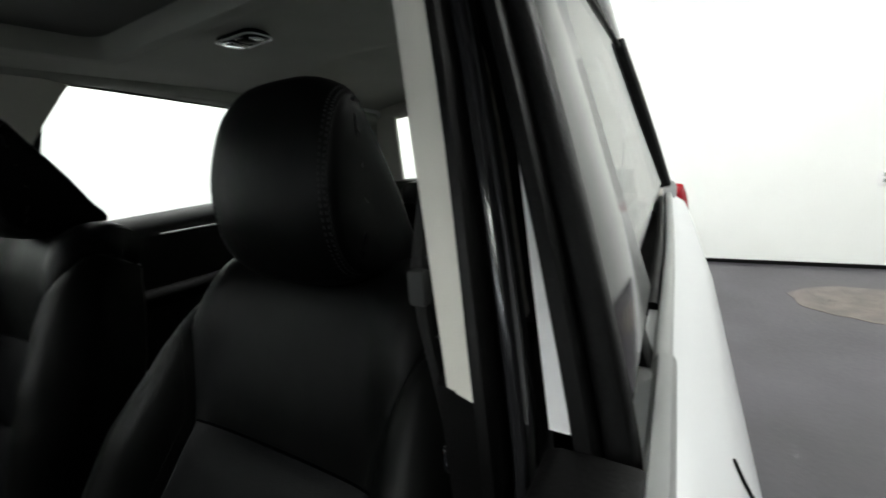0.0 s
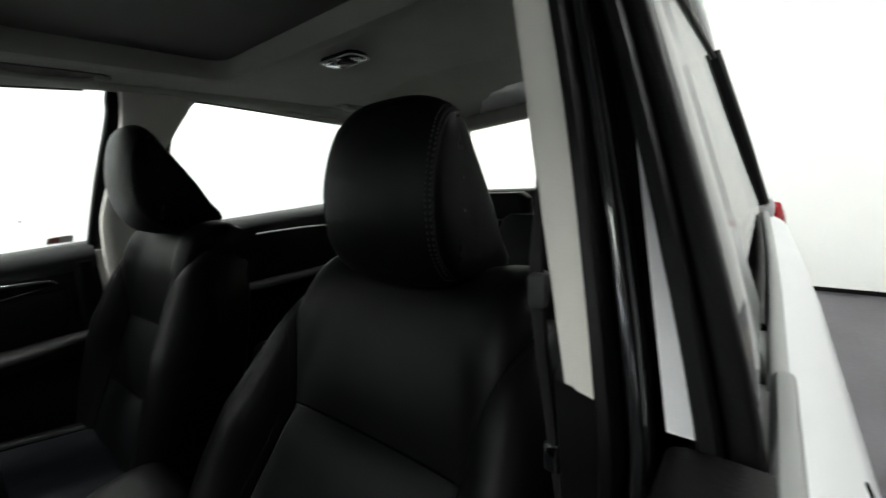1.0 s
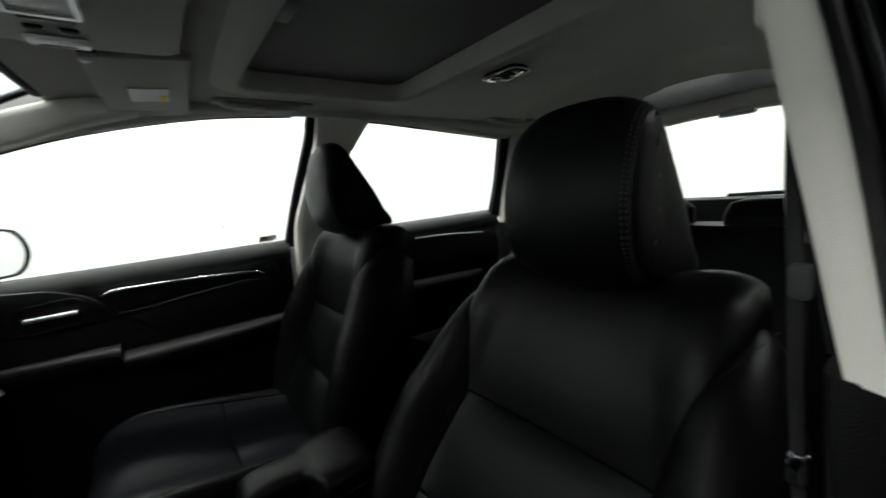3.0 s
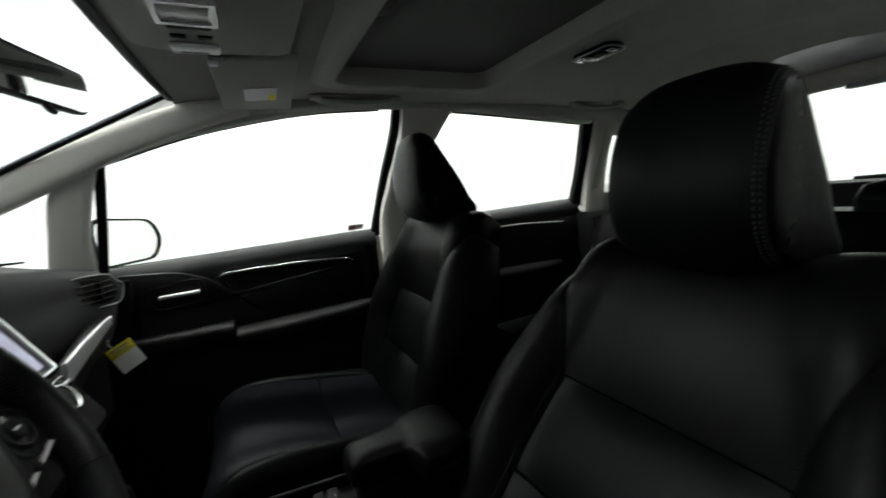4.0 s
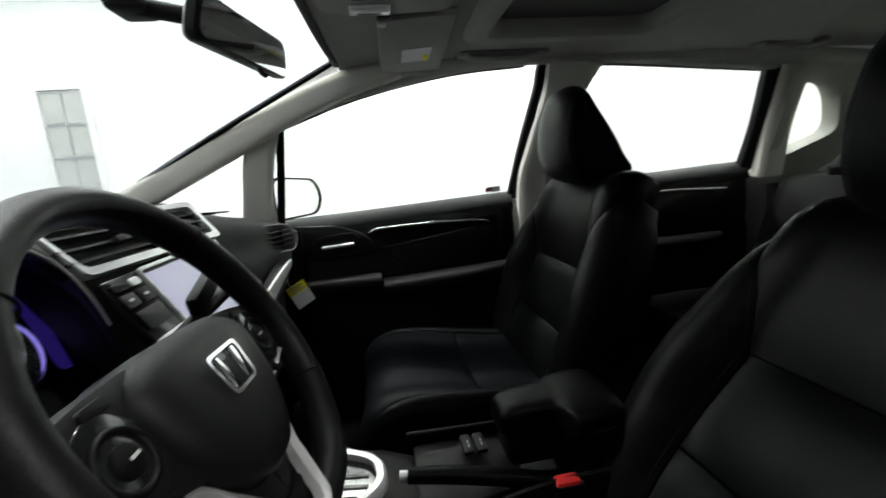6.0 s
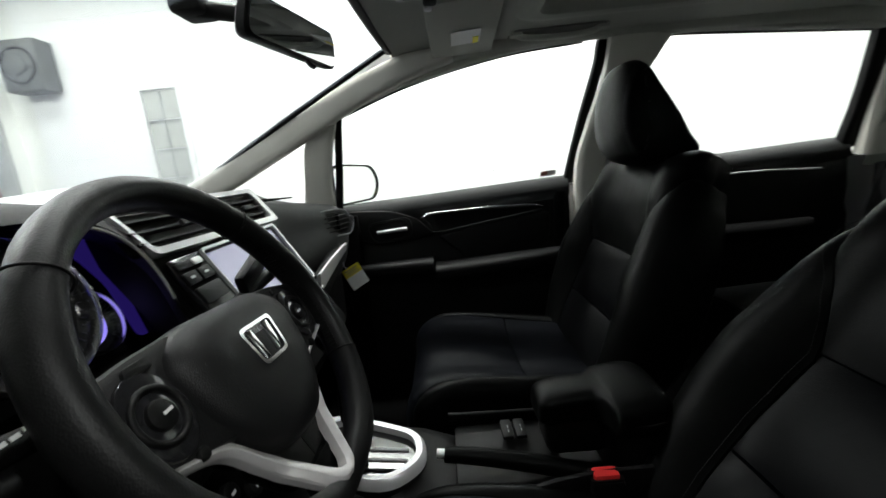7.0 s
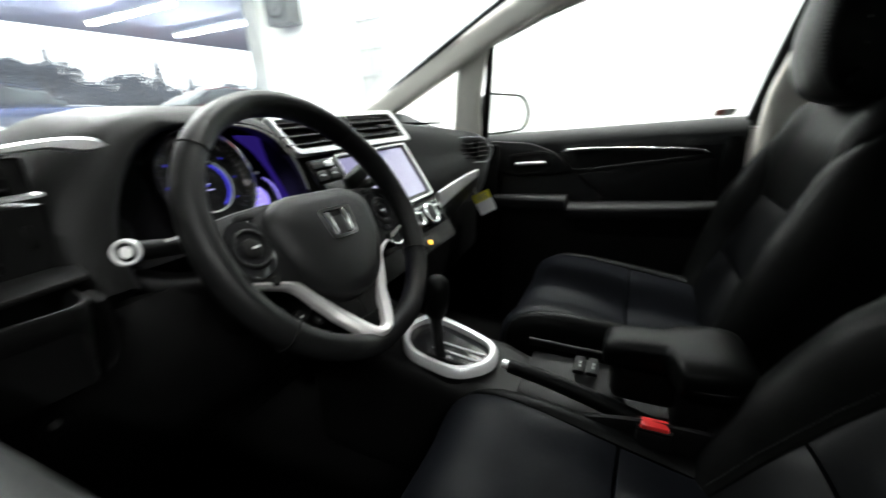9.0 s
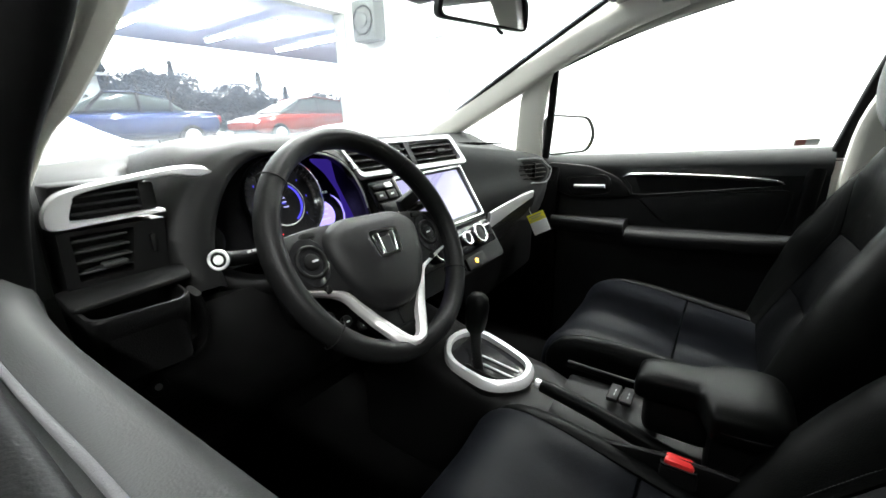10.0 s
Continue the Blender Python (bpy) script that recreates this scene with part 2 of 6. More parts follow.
def tube(points, rx, ry=None, up=(0, 0, 1), n=14, steps=None, e=2.0, closed=False, bm=None):
    """A tube along a smooth path. rx, ry: half sizes across and along `up`, numbers or one per point. e: 2 round, 4 boxy."""
    k = len(points)
    steps = steps or max(2, (k - 1) * 5 + 1)
    path = spline(points, steps) if k > 2 else [np.array(points[0]) * (1 - f) + np.array(points[1]) * f for f in np.linspace(0, 1, steps)]
    rx = [rx] * k if np.isscalar(rx) else rx
    ry = rx if ry is None else ([ry] * k if np.isscalar(ry) else ry)
    at = np.linspace(0, k - 1, steps)
    xs, ys = np.interp(at, range(k), rx), np.interp(at, range(k), ry)
    rings = []
    for i, p in enumerate(path):
        a, b = path[max(0, i - 1)], path[min(steps - 1, i + 1)]
        fwd = Vector(b - a).normalized()
        right = fwd.cross(Vector(up)).normalized()
        rings.append(ring(p, right, right.cross(fwd), xs[i], ys[i], n, e))
    return loft(rings, True, bm)


def prism(outline, push, bevel=0.0, seg=2, bm=None):
    """A flat outline (3D points in one plane) pushed into a slab."""
    bm = bm or bmesh.new()
    vs = [bm.verts.new(p) for p in outline]
    f = bm.faces.new(vs)
    out = bmesh.ops.extrude_face_region(bm, geom=[f])["geom"]
    top = [g for g in out if isinstance(g, bmesh.types.BMVert)]
    bmesh.ops.translate(bm, vec=push, verts=top)
    if bevel:
        edges = list({e for v in vs + top for e in v.link_edges if (e.verts[0] in top) == (e.verts[1] in top)})
        bmesh.ops.bevel(bm, geom=edges, offset=bevel, segments=seg, profile=0.5, affect="EDGES", clamp_overlap=True)
    return bm


def rounded(outline, r, n=5):
    """A 2D outline with its corners rounded."""
    out = []
    k = len(outline)
    for i in range(k):
        a, b, c = (Vector(outline[j % k]) for j in (i - 1, i, i + 1))
        rr = min(r, (a - b).length * 0.45, (c - b).length * 0.45)
        p, q = b + (a - b).normalized() * rr, b + (c - b).normalized() * rr
        for f in np.linspace(0, 1, n):
            out.append(tuple(p * (1 - f) ** 2 + b * 2 * f * (1 - f) + q * f * f))
    return out


def frame_prism(outer, inner, push):
    """A flat frame between two outlines with the same number of points, pushed into a slab."""
    bm = bmesh.new()
    push = Vector(push)
    o, i = [Vector(p) for p in outer], [Vector(p) for p in inner]
    loft([o, i, [p + push for p in i], [p + push for p in o], o], False, bm)
    bmesh.ops.remove_doubles(bm, verts=bm.verts, dist=1e-6)
    return bm


def sheet(rows, thick=None, bm=None):
    """A surface through rows of points; thick: a vector by which its back lies away."""
    bm = bm or bmesh.new()
    g = [[bm.verts.new(p) for p in r] for r in rows]
    for a, b in zip(g, g[1:]):
        for i in range(len(a) - 1):
            bm.faces.new((a[i], a[i + 1], b[i + 1], b[i]))
    if thick is not None:
        geom = bmesh.ops.extrude_face_region(bm, geom=list(bm.faces))["geom"]
        bmesh.ops.translate(bm, vec=thick, verts=[v for v in geom if isinstance(v, bmesh.types.BMVert)])
    return bm


def patch(surf, u0, u1, v0, v1, nu, nv, puff, skirt=0.012, power=6):
    """A padded panel on surf(u, v) -> (point, normal), with edges that dip into seams. u0, u1: numbers, or curves over v."""
    rows = []
    for j in range(nv + 1):
        row = []
        for i in range(nu + 1):
            a, b = i / nu, j / nv
            a, b = 0.5 - 0.5 * math.cos(math.pi * a), 0.5 - 0.5 * math.cos(math.pi * b)
            v = v0 + (v1 - v0) * b
            lo, hi = (e(v) if callable(e) else e for e in (u0, u1))
            p, nrm = surf(lo + (hi - lo) * a, v)
            h = puff * (1 - abs(2 * a - 1) ** power) * (1 - abs(2 * b - 1) ** power)
            if i in (0, nu) or j in (0, nv):
                h = -skirt
            row.append(p + nrm * h)
        rows.append(row)
    return sheet(rows)


def disc(center, normal, r, depth, bevel=0.0, n=28, bm=None):
    """A round plate or knob that rises from center along normal."""
    nrm = Vector(normal).normalized()
    side = nrm.orthogonal().normalized()
    up = nrm.cross(side)
    c = Vector(center)
    b = min(bevel, depth, r)
    rings = [ring(c, side, up, r, r, n), ring(c + nrm * (depth - b), side, up, r, r, n)]
    if b:
        rings.append(ring(c + nrm * (depth - b * 0.3), side, up, r - b * 0.3, r - b * 0.3, n))
        rings.append(ring(c + nrm * depth, side, up, r - b, r - b, n))
    return loft(rings, True, bm)


def hoop(center, normal, r, thin, n=40, depth=None, bm=None):
    """A round ring of wire or tube about center."""
    nrm = Vector(normal).normalized()
    side = nrm.orthogonal().normalized()
    up = nrm.cross(side)
    rings = []
    for k in range(n + 1):
        a = 2 * math.pi * k / n
        out = side * math.cos(a) + up * math.sin(a)
        rings.append(ring(Vector(center) + out * r, out, nrm, thin, depth or thin, 10))
    bm = loft(rings, False, bm)
    bmesh.ops.remove_doubles(bm, verts=bm.verts, dist=1e-6)
    return bm


def bars(origin, right, up, rows, bm=None):
    """Unreadable print as plain thin bars: rows of (x0, x1, y, height) on a plane."""
    bm = bm or bmesh.new()
    right, up = Vector(right).normalized(), Vector(up).normalized()
    nrm = right.cross(up)
    for x0, x1, y, h in rows:
        c = [Vector(origin) + right * x + up * yy for x, yy in ((x0, y), (x1, y), (x1, y + h), (x0, y + h))]
        prism(c, nrm * 0.0006, bm=bm)
    return bm


# ---- the garage ----
XR, XL, YB, YF, ZC = 4.6, -7.6, -4.45, 5.45, 3.7   # inner faces of the walls and the ceiling
T = 0.2


def structure(name, bm, material, label):
    return single(name, bm, material, label, name.split("_")[0], kind="structure")


structure("ground", sheet([[(x, y, z) for x in (-60, -5, 5, 60)] for y, z in ((YF + T, -0.02), (7.0, 0.0), (9.8, .62), (11, .70), (40, .72), (120, .75))], (0, 0, -.2)), ASPHALT, "asphalt ramp and yard outside the garage")
floor = structure("floor", box((XL - T, YB - T, -0.2), (XR + T, YF + T, 0.0)), CONCRETE, "dark purple-grey stained sealed concrete floor")
structure("wall_rear", box((XL - T, YB - T, 0), (XR + T, YB, ZC)), WALL, "white painted garage wall")
# unseen wall, dark and set far off to cut light through the driver's window
structure("wall_left", box((XL - T, YB, 0), (XL, YF, ZC)), GREYWALL, "plain grey wall out of view, added to dim the driver's side")
structure("ceiling", box((XL - T, YB - T, ZC), (XR + T, YF + T, ZC + 0.2)), WALL, "white painted garage ceiling")
wall_right = structure("wall_right", box((XR + 0.06, YB, 0), (XR + T, YF, ZC)), WALL, "white wall clad with horizontal panels")
for k in range(7):
    bm = bmesh.new()
    add_box(bm, (XR, YB, 0.0006 + k * 0.53), (XR + 0.057, YF - 0.32, min(ZC - 0.002, 0.5294 + k * 0.53)), 0.0015, 1)
    part("panel", bm, PANEL, wall_right)
# front wall: a wide doorway that runs up to the corner with the side wall
OPEN_L, OPEN_R, OPEN_T = -3.2, XR - 0.14, 2.85
structure("wall_front", box((XL - T, YF, 0), (OPEN_L, YF + T, ZC)), WALL, "white painted wall beside the doorway")
structure("lintel", box((OPEN_L, YF, OPEN_T), (XR + T, YF + T, ZC)), WALL, "white beam over the wide doorway")
structure("pillar", box((OPEN_R, YF - 0.001, 0), (XR + T, YF + T, OPEN_T), 0.01), WALL, "white pillar at the doorway")
structure("trim", box((OPEN_R - 0.05, YF - 0.03, 0), (OPEN_R - 0.002, YF + T, OPEN_T - 0.002), 0.006), STEEL, "grey steel edge of the doorway")
# black strip as the crack of shadow where the back wall meets the floor
structure("baseboard", box((XL, YB, 0.0), (XR, YB + 0.012, 0.035)), RUBBER, "black strip drawn as the shadow along the foot of the wall")

structure("backdrop", sheet([[(x, 118 - abs(x) * .35, z) for x in (-150, -60, 0, 60, 150)] for z in (-2, 30, 90)], (0, .3, 0)), SKYGLOW, "plain pale overcast sky far behind the yard")

# a stain on the floor behind the car
rnd = random.Random(3)
pts = [(-1.95 + (0.55 + 0.16 * rnd.random()) * math.cos(a) * 0.8, -3.5 + (0.34 + 0.1 * rnd.random()) * math.sin(a), 0.001) for a in np.linspace(0, 2 * math.pi, 26)[:-1]]
single("stain", prism(pts, (0, 0, 0.0015)), STAIN, "brown dried puddle stain on the concrete floor", "stain")

# wall socket
s = thing("wall_socket", -2.14, YB, 0.73, "white double wall socket on the white wall", "socket")
part("plate", box((-2.18, YB, 0.67), (-2.10, YB + 0.008, 0.79), 0.004), CARD, s)
for z in (0.70, 0.745):
    part("outlet", box((-2.155, YB + 0.0085, z), (-2.125, YB + 0.013, z + 0.028), 0.003), INK, s)

# small dark fixings on the clad wall
for y, z in ((-.40, .96), (1.9, 1.75)):
    single("wall_fixing", disc((XR - .0005, y, z), (-1, 0, 0), .012, .006, .002), INK, "small dark screw head on the white clad wall", "screw", "screws on the clad wall")

# door with small panes in the clad wall
d = thing("glazed_door", XR - 0.004, 3.75, 0, "grey multi-pane door in the white wall", "door")
part("frame", frame_prism([(XR - 0.004, y, z) for y, z in ((3.28, 0.02), (3.83, 0.02), (3.83, 2.37), (3.28, 2.37))],
                          [(XR - 0.004, y, z) for y, z in ((3.34, 0.9), (3.77, 0.9), (3.77, 2.31), (3.34, 2.31))], (-0.05, 0, 0)), CARD, d)
for i in range(2):
    for j in range(4):
        y0, z0 = 3.345 + i * 0.213, 0.905 + j * 0.35
        part("pane", box((XR - 0.03, y0 + 0.012, z0 + 0.012), (XR - 0.02, y0 + 0.20, z0 + 0.335)), GREYPANE, d)
    part("muntin", box((XR - 0.045, 3.342 + i * 0.208, 0.905), (XR - 0.018, 3.356 + i * 0.208, 2.305)), STEEL, d)
for j in range(5):
    part("muntin", box((XR - 0.045, 3.345, 0.9 + j * 0.346), (XR - 0.017, 3.768, 0.915 + j * 0.346)), STEEL, d)

# wall heater / fan box high in the corner
h = thing("wall_fan", XR - 0.3, 4.9, 2.6, "dark grey box fan mounted high on the white wall", "fan")
part("body", box((XR - 0.26, 4.70, 2.38), (XR - 0.002, 5.16, 2.95), 0.03), DARKSTEEL, h)
part("rim", hoop((XR - 0.265, 4.93, 2.66), (-1, 0, 0), 0.19, 0.015), RUBBER, h)
part("hub", disc((XR - 0.262, 4.93, 2.66), (-1, 0, 0), 0.10, 0.03, 0.01), DARKSTEEL, h)
for k in range(6):
    a = k * math.pi / 3
    part("blade", tube([(XR - 0.272, 4.93 + 0.05 * math.cos(a), 2.66 + 0.05 * math.sin(a)), (XR - 0.272, 4.93 + 0.18 * math.cos(a), 2.66 + 0.18 * math.sin(a))], 0.03, 0.006, up=(1, 0, 0)), DARKSTEEL, h)

# fluorescent fittings under the ceiling, one over each lamp
TUBE = mat("lit_tube", (0.9, 0.9, 0.9), 0.5, emit=(0.97, 1.0, 0.97), power=6.0)
for lx in (-2.6, 1.1, 3.4):
    for ly in (-2.4, 0.9, 4.2):
        f = thing("fluorescent_light", lx, ly, ZC, "long white fluorescent ceiling light, switched on", "ceiling light", "ceiling lights of the garage")
        part("housing", box((lx - 0.12, ly - 1.22, 3.62), (lx + 0.12, ly + 1.22, ZC), 0.01), CARD, f)
        for dx in (-0.06, 0.06):
            part("tube", tube([(lx + dx, ly - 1.18, 3.595), (lx + dx, ly + 1.18, 3.595)], 0.018, n=10, steps=2), TUBE, f)

CANOPY_TUBE = mat("lit_canopy_tube", (0.9, 0.9, 0.9), 0.5, emit=(0.95, 0.98, 1.0), power=80.0)
# ---- outside: a lit canopy, parked cars, trees ----
structure("canopy_roof", box((-9, YF + T, 3.75), (16, 14.5, 3.95)), CANOPY, "pale canopy roof outside the doorway")
for x, y in ((8.2, 10.9), (6.0, 10.9), (3.8, 10.9), (1.6, 10.9)):
    f = thing("canopy_light", x, y, 3.75, "white fluorescent strip under the canopy, switched on", "ceiling light", "lights under the canopy")
    for k in (-1.2, 1.2):
        part("hanger", tube([(x, y + k, 3.60), (x, y + k, 3.75)], .01, n=8, steps=2), STEEL, f)
    part("housing", box((x - 0.09, y - 1.6, 3.575), (x + 0.09, y + 1.6, 3.62), 0.01), CARD, f)
    part("tube", tube([(x, y - 1.55, 3.54), (x, y + 1.55, 3.54)], 0.045, n=10, steps=2), CANOPY_TUBE, f)


def parked_car(x, y, turn, paint, label, estate):
    """A parked car: body shell, cabin, panes, wheels, lamps. Its nose points along +x before the turn."""
    c = thing("parked_car", 0, 0, 0, label, "car")
    secs = [(-2.25, .55, .80, .72), (-2.1, .35, .98, .83), (-1.3, .28, 1.0, .88), (0, .25, .98, .9), (1.2, .25, .95, .88), (1.95, .3, .84, .82), (2.25, .45, .68, .68)]
    rings = []
    for px, z0, z1, w in secs:
        rings.append(ring((px, 0, (z0 + z1) / 2), (0, 1, 0), (0, 0, 1), w, (z1 - z0) / 2, 20, 4.5))
    part("body", loft(rings), paint, c)
    tail = -2.0 if estate else -1.35
    cab = [(tail, .95, 1.0, .74), (tail + .35, .95, 1.40 if estate else 1.32, .66), (-.3, .95, 1.5 if estate else 1.44, .64), (.3, .95, 1.42, .64), (1.15, .93, .98, .74)]
    part("glasshouse", loft([ring((px, 0, (a + b) / 2), (0, 1, 0), (0, 0, 1), w, (b - a) / 2, 20, 5) for px, a, b, w in cab]), TINT, c)
    part("roof", loft([ring((px, 0, z), (0, 1, 0), (0, 0, 1), w, .02, 16, 4) for px, z, w in ((tail + .4, 1.39 if estate else 1.31, .62), (-.3, 1.5 if estate else 1.445, .62), (.25, 1.42, .6))]), paint, c)
    for sy in (-1, 1):
        for px in (-.35, .75, tail + .3):
            part("window_post", tube([(px, sy * .75, .97), (px - (.45 if px > .5 else .02), sy * .645, 1.42)], .035, .012, up=(0, 1, 0)), RUBBER, c)
        for px in (-1.4, 1.4):
            w = part("tyre", disc((px, sy * .70, .32), (0, sy, 0), .32, .2, .05), RUBBER, c)
            part("rim", disc((px, sy * .885, .32), (0, sy, 0), .21, .03, .02), SILVER, w)
            for k in range(5):
                a = k * 2 * math.pi / 5
                part("spoke", tube([(px, sy * .918, .32), (px + .19 * math.cos(a), sy * .918, .32 + .19 * math.sin(a))], .022, .008, up=(0, 1, 0)), CARD, w)
        part("tail_light", box((-2.27, sy * .62 - .12, .68), (-2.1, sy * .62 + .12, .86), .03), REDLENS, c)
        part("headlight", box((2.0, sy * .62 - .14, .62), (2.2, sy * .62 + .14, .76), .03), LENS, c)
    c.matrix_basis = pose(x, y, 0.70, 0, 0, turn)
    return c


for args in ((3.6, 13.0, 176, CARBLUE, "dark blue saloon car parked in the yard", False), (9.05, 13.0, 182, CARRED, "orange-red estate car parked in the yard", True)):
    parked_car(*args)


def tree(x, y, high, wide, seed, fir):
    """A tree: a tapered trunk, limbs, and a crown of many leaf sprays; a fir narrows to its tip, the others are rounded and lumpy."""
    r = random.Random(seed)
    t = thing("fir_tree" if fir else "tree", x, y, 0.72, "tall dark fir tree beyond the yard" if fir else "leafy dark green tree beyond the yard", "tree", "trees beyond the yard")
    part("trunk", tube([(x, y, .72), (x + .1, y, .72 + high * .5), (x, y, .72 + high * .95)], [.2, .12, .02], n=8), BARK, t)
    lumps = [(r.uniform(-.6, .6) * wide, r.uniform(-.5, .5) * wide, high * r.uniform(.25, .82), wide * r.uniform(.35, .6)) for _ in range(9)]
    for lx, ly, lz, _ in lumps[:5]:
        part("limb", tube([(x, y, .72 + lz * .5), (x + lx * .6, y + ly * .6, .72 + lz * .85), (x + lx, y + ly, .72 + lz)], [.07, .04, .015], n=6, steps=5), BARK, t)
    g = np.random.default_rng(seed)
    n = 3600
    a = g.random(n) * 6.283
    if fir:
        f = g.random(n) ** 1.3
        rad = wide * .8 * (1 - f) * (0.35 + 0.75 * g.random(n)) + 0.1
        c = np.stack([x + rad * np.cos(a), y + rad * np.sin(a), .72 + high * (0.08 + 0.92 * f) - rad * 0.25], 1)
        droop = np.full(n, -.35)
    else:
        lump = np.array(lumps)[np.arange(n) % 9]
        q = g.normal(size=(n, 3))
        q *= (lump[:, 3] * g.uniform(.5, 1.08, n) / np.linalg.norm(q, axis=1))[:, None]
        c = np.stack([x + lump[:, 0] + q[:, 0], y + lump[:, 1] + q[:, 1], .72 + np.minimum(lump[:, 2], high - lump[:, 3] * .8) + q[:, 2] * .8], 1)
        droop = g.uniform(-.7, .7, n)
    size = g.uniform(.06, .16, n)[:, None] * (1.0 if fir else 1.2)
    out = np.stack([np.cos(a), np.sin(a), droop], 1) * size
    across = np.stack([-np.sin(a), np.cos(a), g.uniform(-.4, .4, n)], 1) * size * (.5 if fir else .75)
    verts = np.stack([c - out, c + across, c + out, c - across], 1).reshape(-1, 3)
    me = bpy.data.meshes.new("crown")
    me.from_pydata(verts.tolist(), [], np.arange(4 * n).reshape(-1, 4).tolist())
    me.materials.append(LEAF)
    crown = new("crown", me)
    crown.parent = t
    crown.matrix_parent_inverse = parent_world(t).inverted()


rnd = random.Random(8)
for k in range(62):
    x = -4 + k * .72 + rnd.uniform(-.5, .5)
    line = float(np.interp(x, (-4, 9, 12, 17, 22, 28, 40), (4.6, 4.8, 5.6, 5.2, 4.7, 4.3, 4.2)))
    fir = k % 9 == 4
    tree(x, 40 + rnd.uniform(-4, 5), line * rnd.uniform(1.15, 1.4) if fir else line * rnd.uniform(.72, 1.05), rnd.uniform(1.2, 1.6) if fir else rnd.uniform(2.0, 2.8), k, fir)
tree(14.6, 40.5, 6.9, 1.9, 90, False)

# plain grey shed at the edge of the yard
shed = thing("shed", 2.2, 17.5, .7, "plain grey metal shed at the edge of the yard", "shed")
part("wall", box((-.5, 16, .68), (4.4, 19, 2.85), .02), STEEL, shed)
part("roof", prism([(-.7, 15.8, 2.85), (4.6, 15.8, 2.85), (4.6, 19.2, 3.15), (-.7, 19.2, 3.15)], (0, 0, .08)), STEEL, shed)


# ---- the car: shell ----
def gx(z):
    """Half width of the side glass at a height."""
    return 0.74 - 0.33 * (z - 1.02)


def side(s, pts):
    """Points on the glass plane of one side (s: 1 passenger, -1 driver) from (y, z)."""
    return [(s * gx(z), y, z) for y, z in pts]


car = thing("car", 0, 0, 0, "white compact hatchback standing in the garage", "car")

FRONT_WIN = [(0.615, 0.985), (0.557, 1.266), (0.328, 1.337), (0.053, 1.388), (-0.19, 1.405), (-0.228, 1.385), (-0.238, 1.352), (-0.152, 1.02)]
QUARTER_WIN = rounded([(0.955, 1.09), (0.68, 1.20), (0.712, 1.08), (0.76, 1.025), (0.93, 1.028)], 0.03)
REAR_WIN = [(-0.345, 1.035), (-0.39, 1.36), (-0.43, 1.392), (-0.475, 1.40), (-1.05, 1.362), (-1.072, 1.18), (-1.07, 1.058)]
BACK_WIN = rounded([(-1.205, 1.318), (-1.285, 1.318), (-1.345, 1.262), (-1.392, 1.155), (-1.215, 1.085)], 0.04)

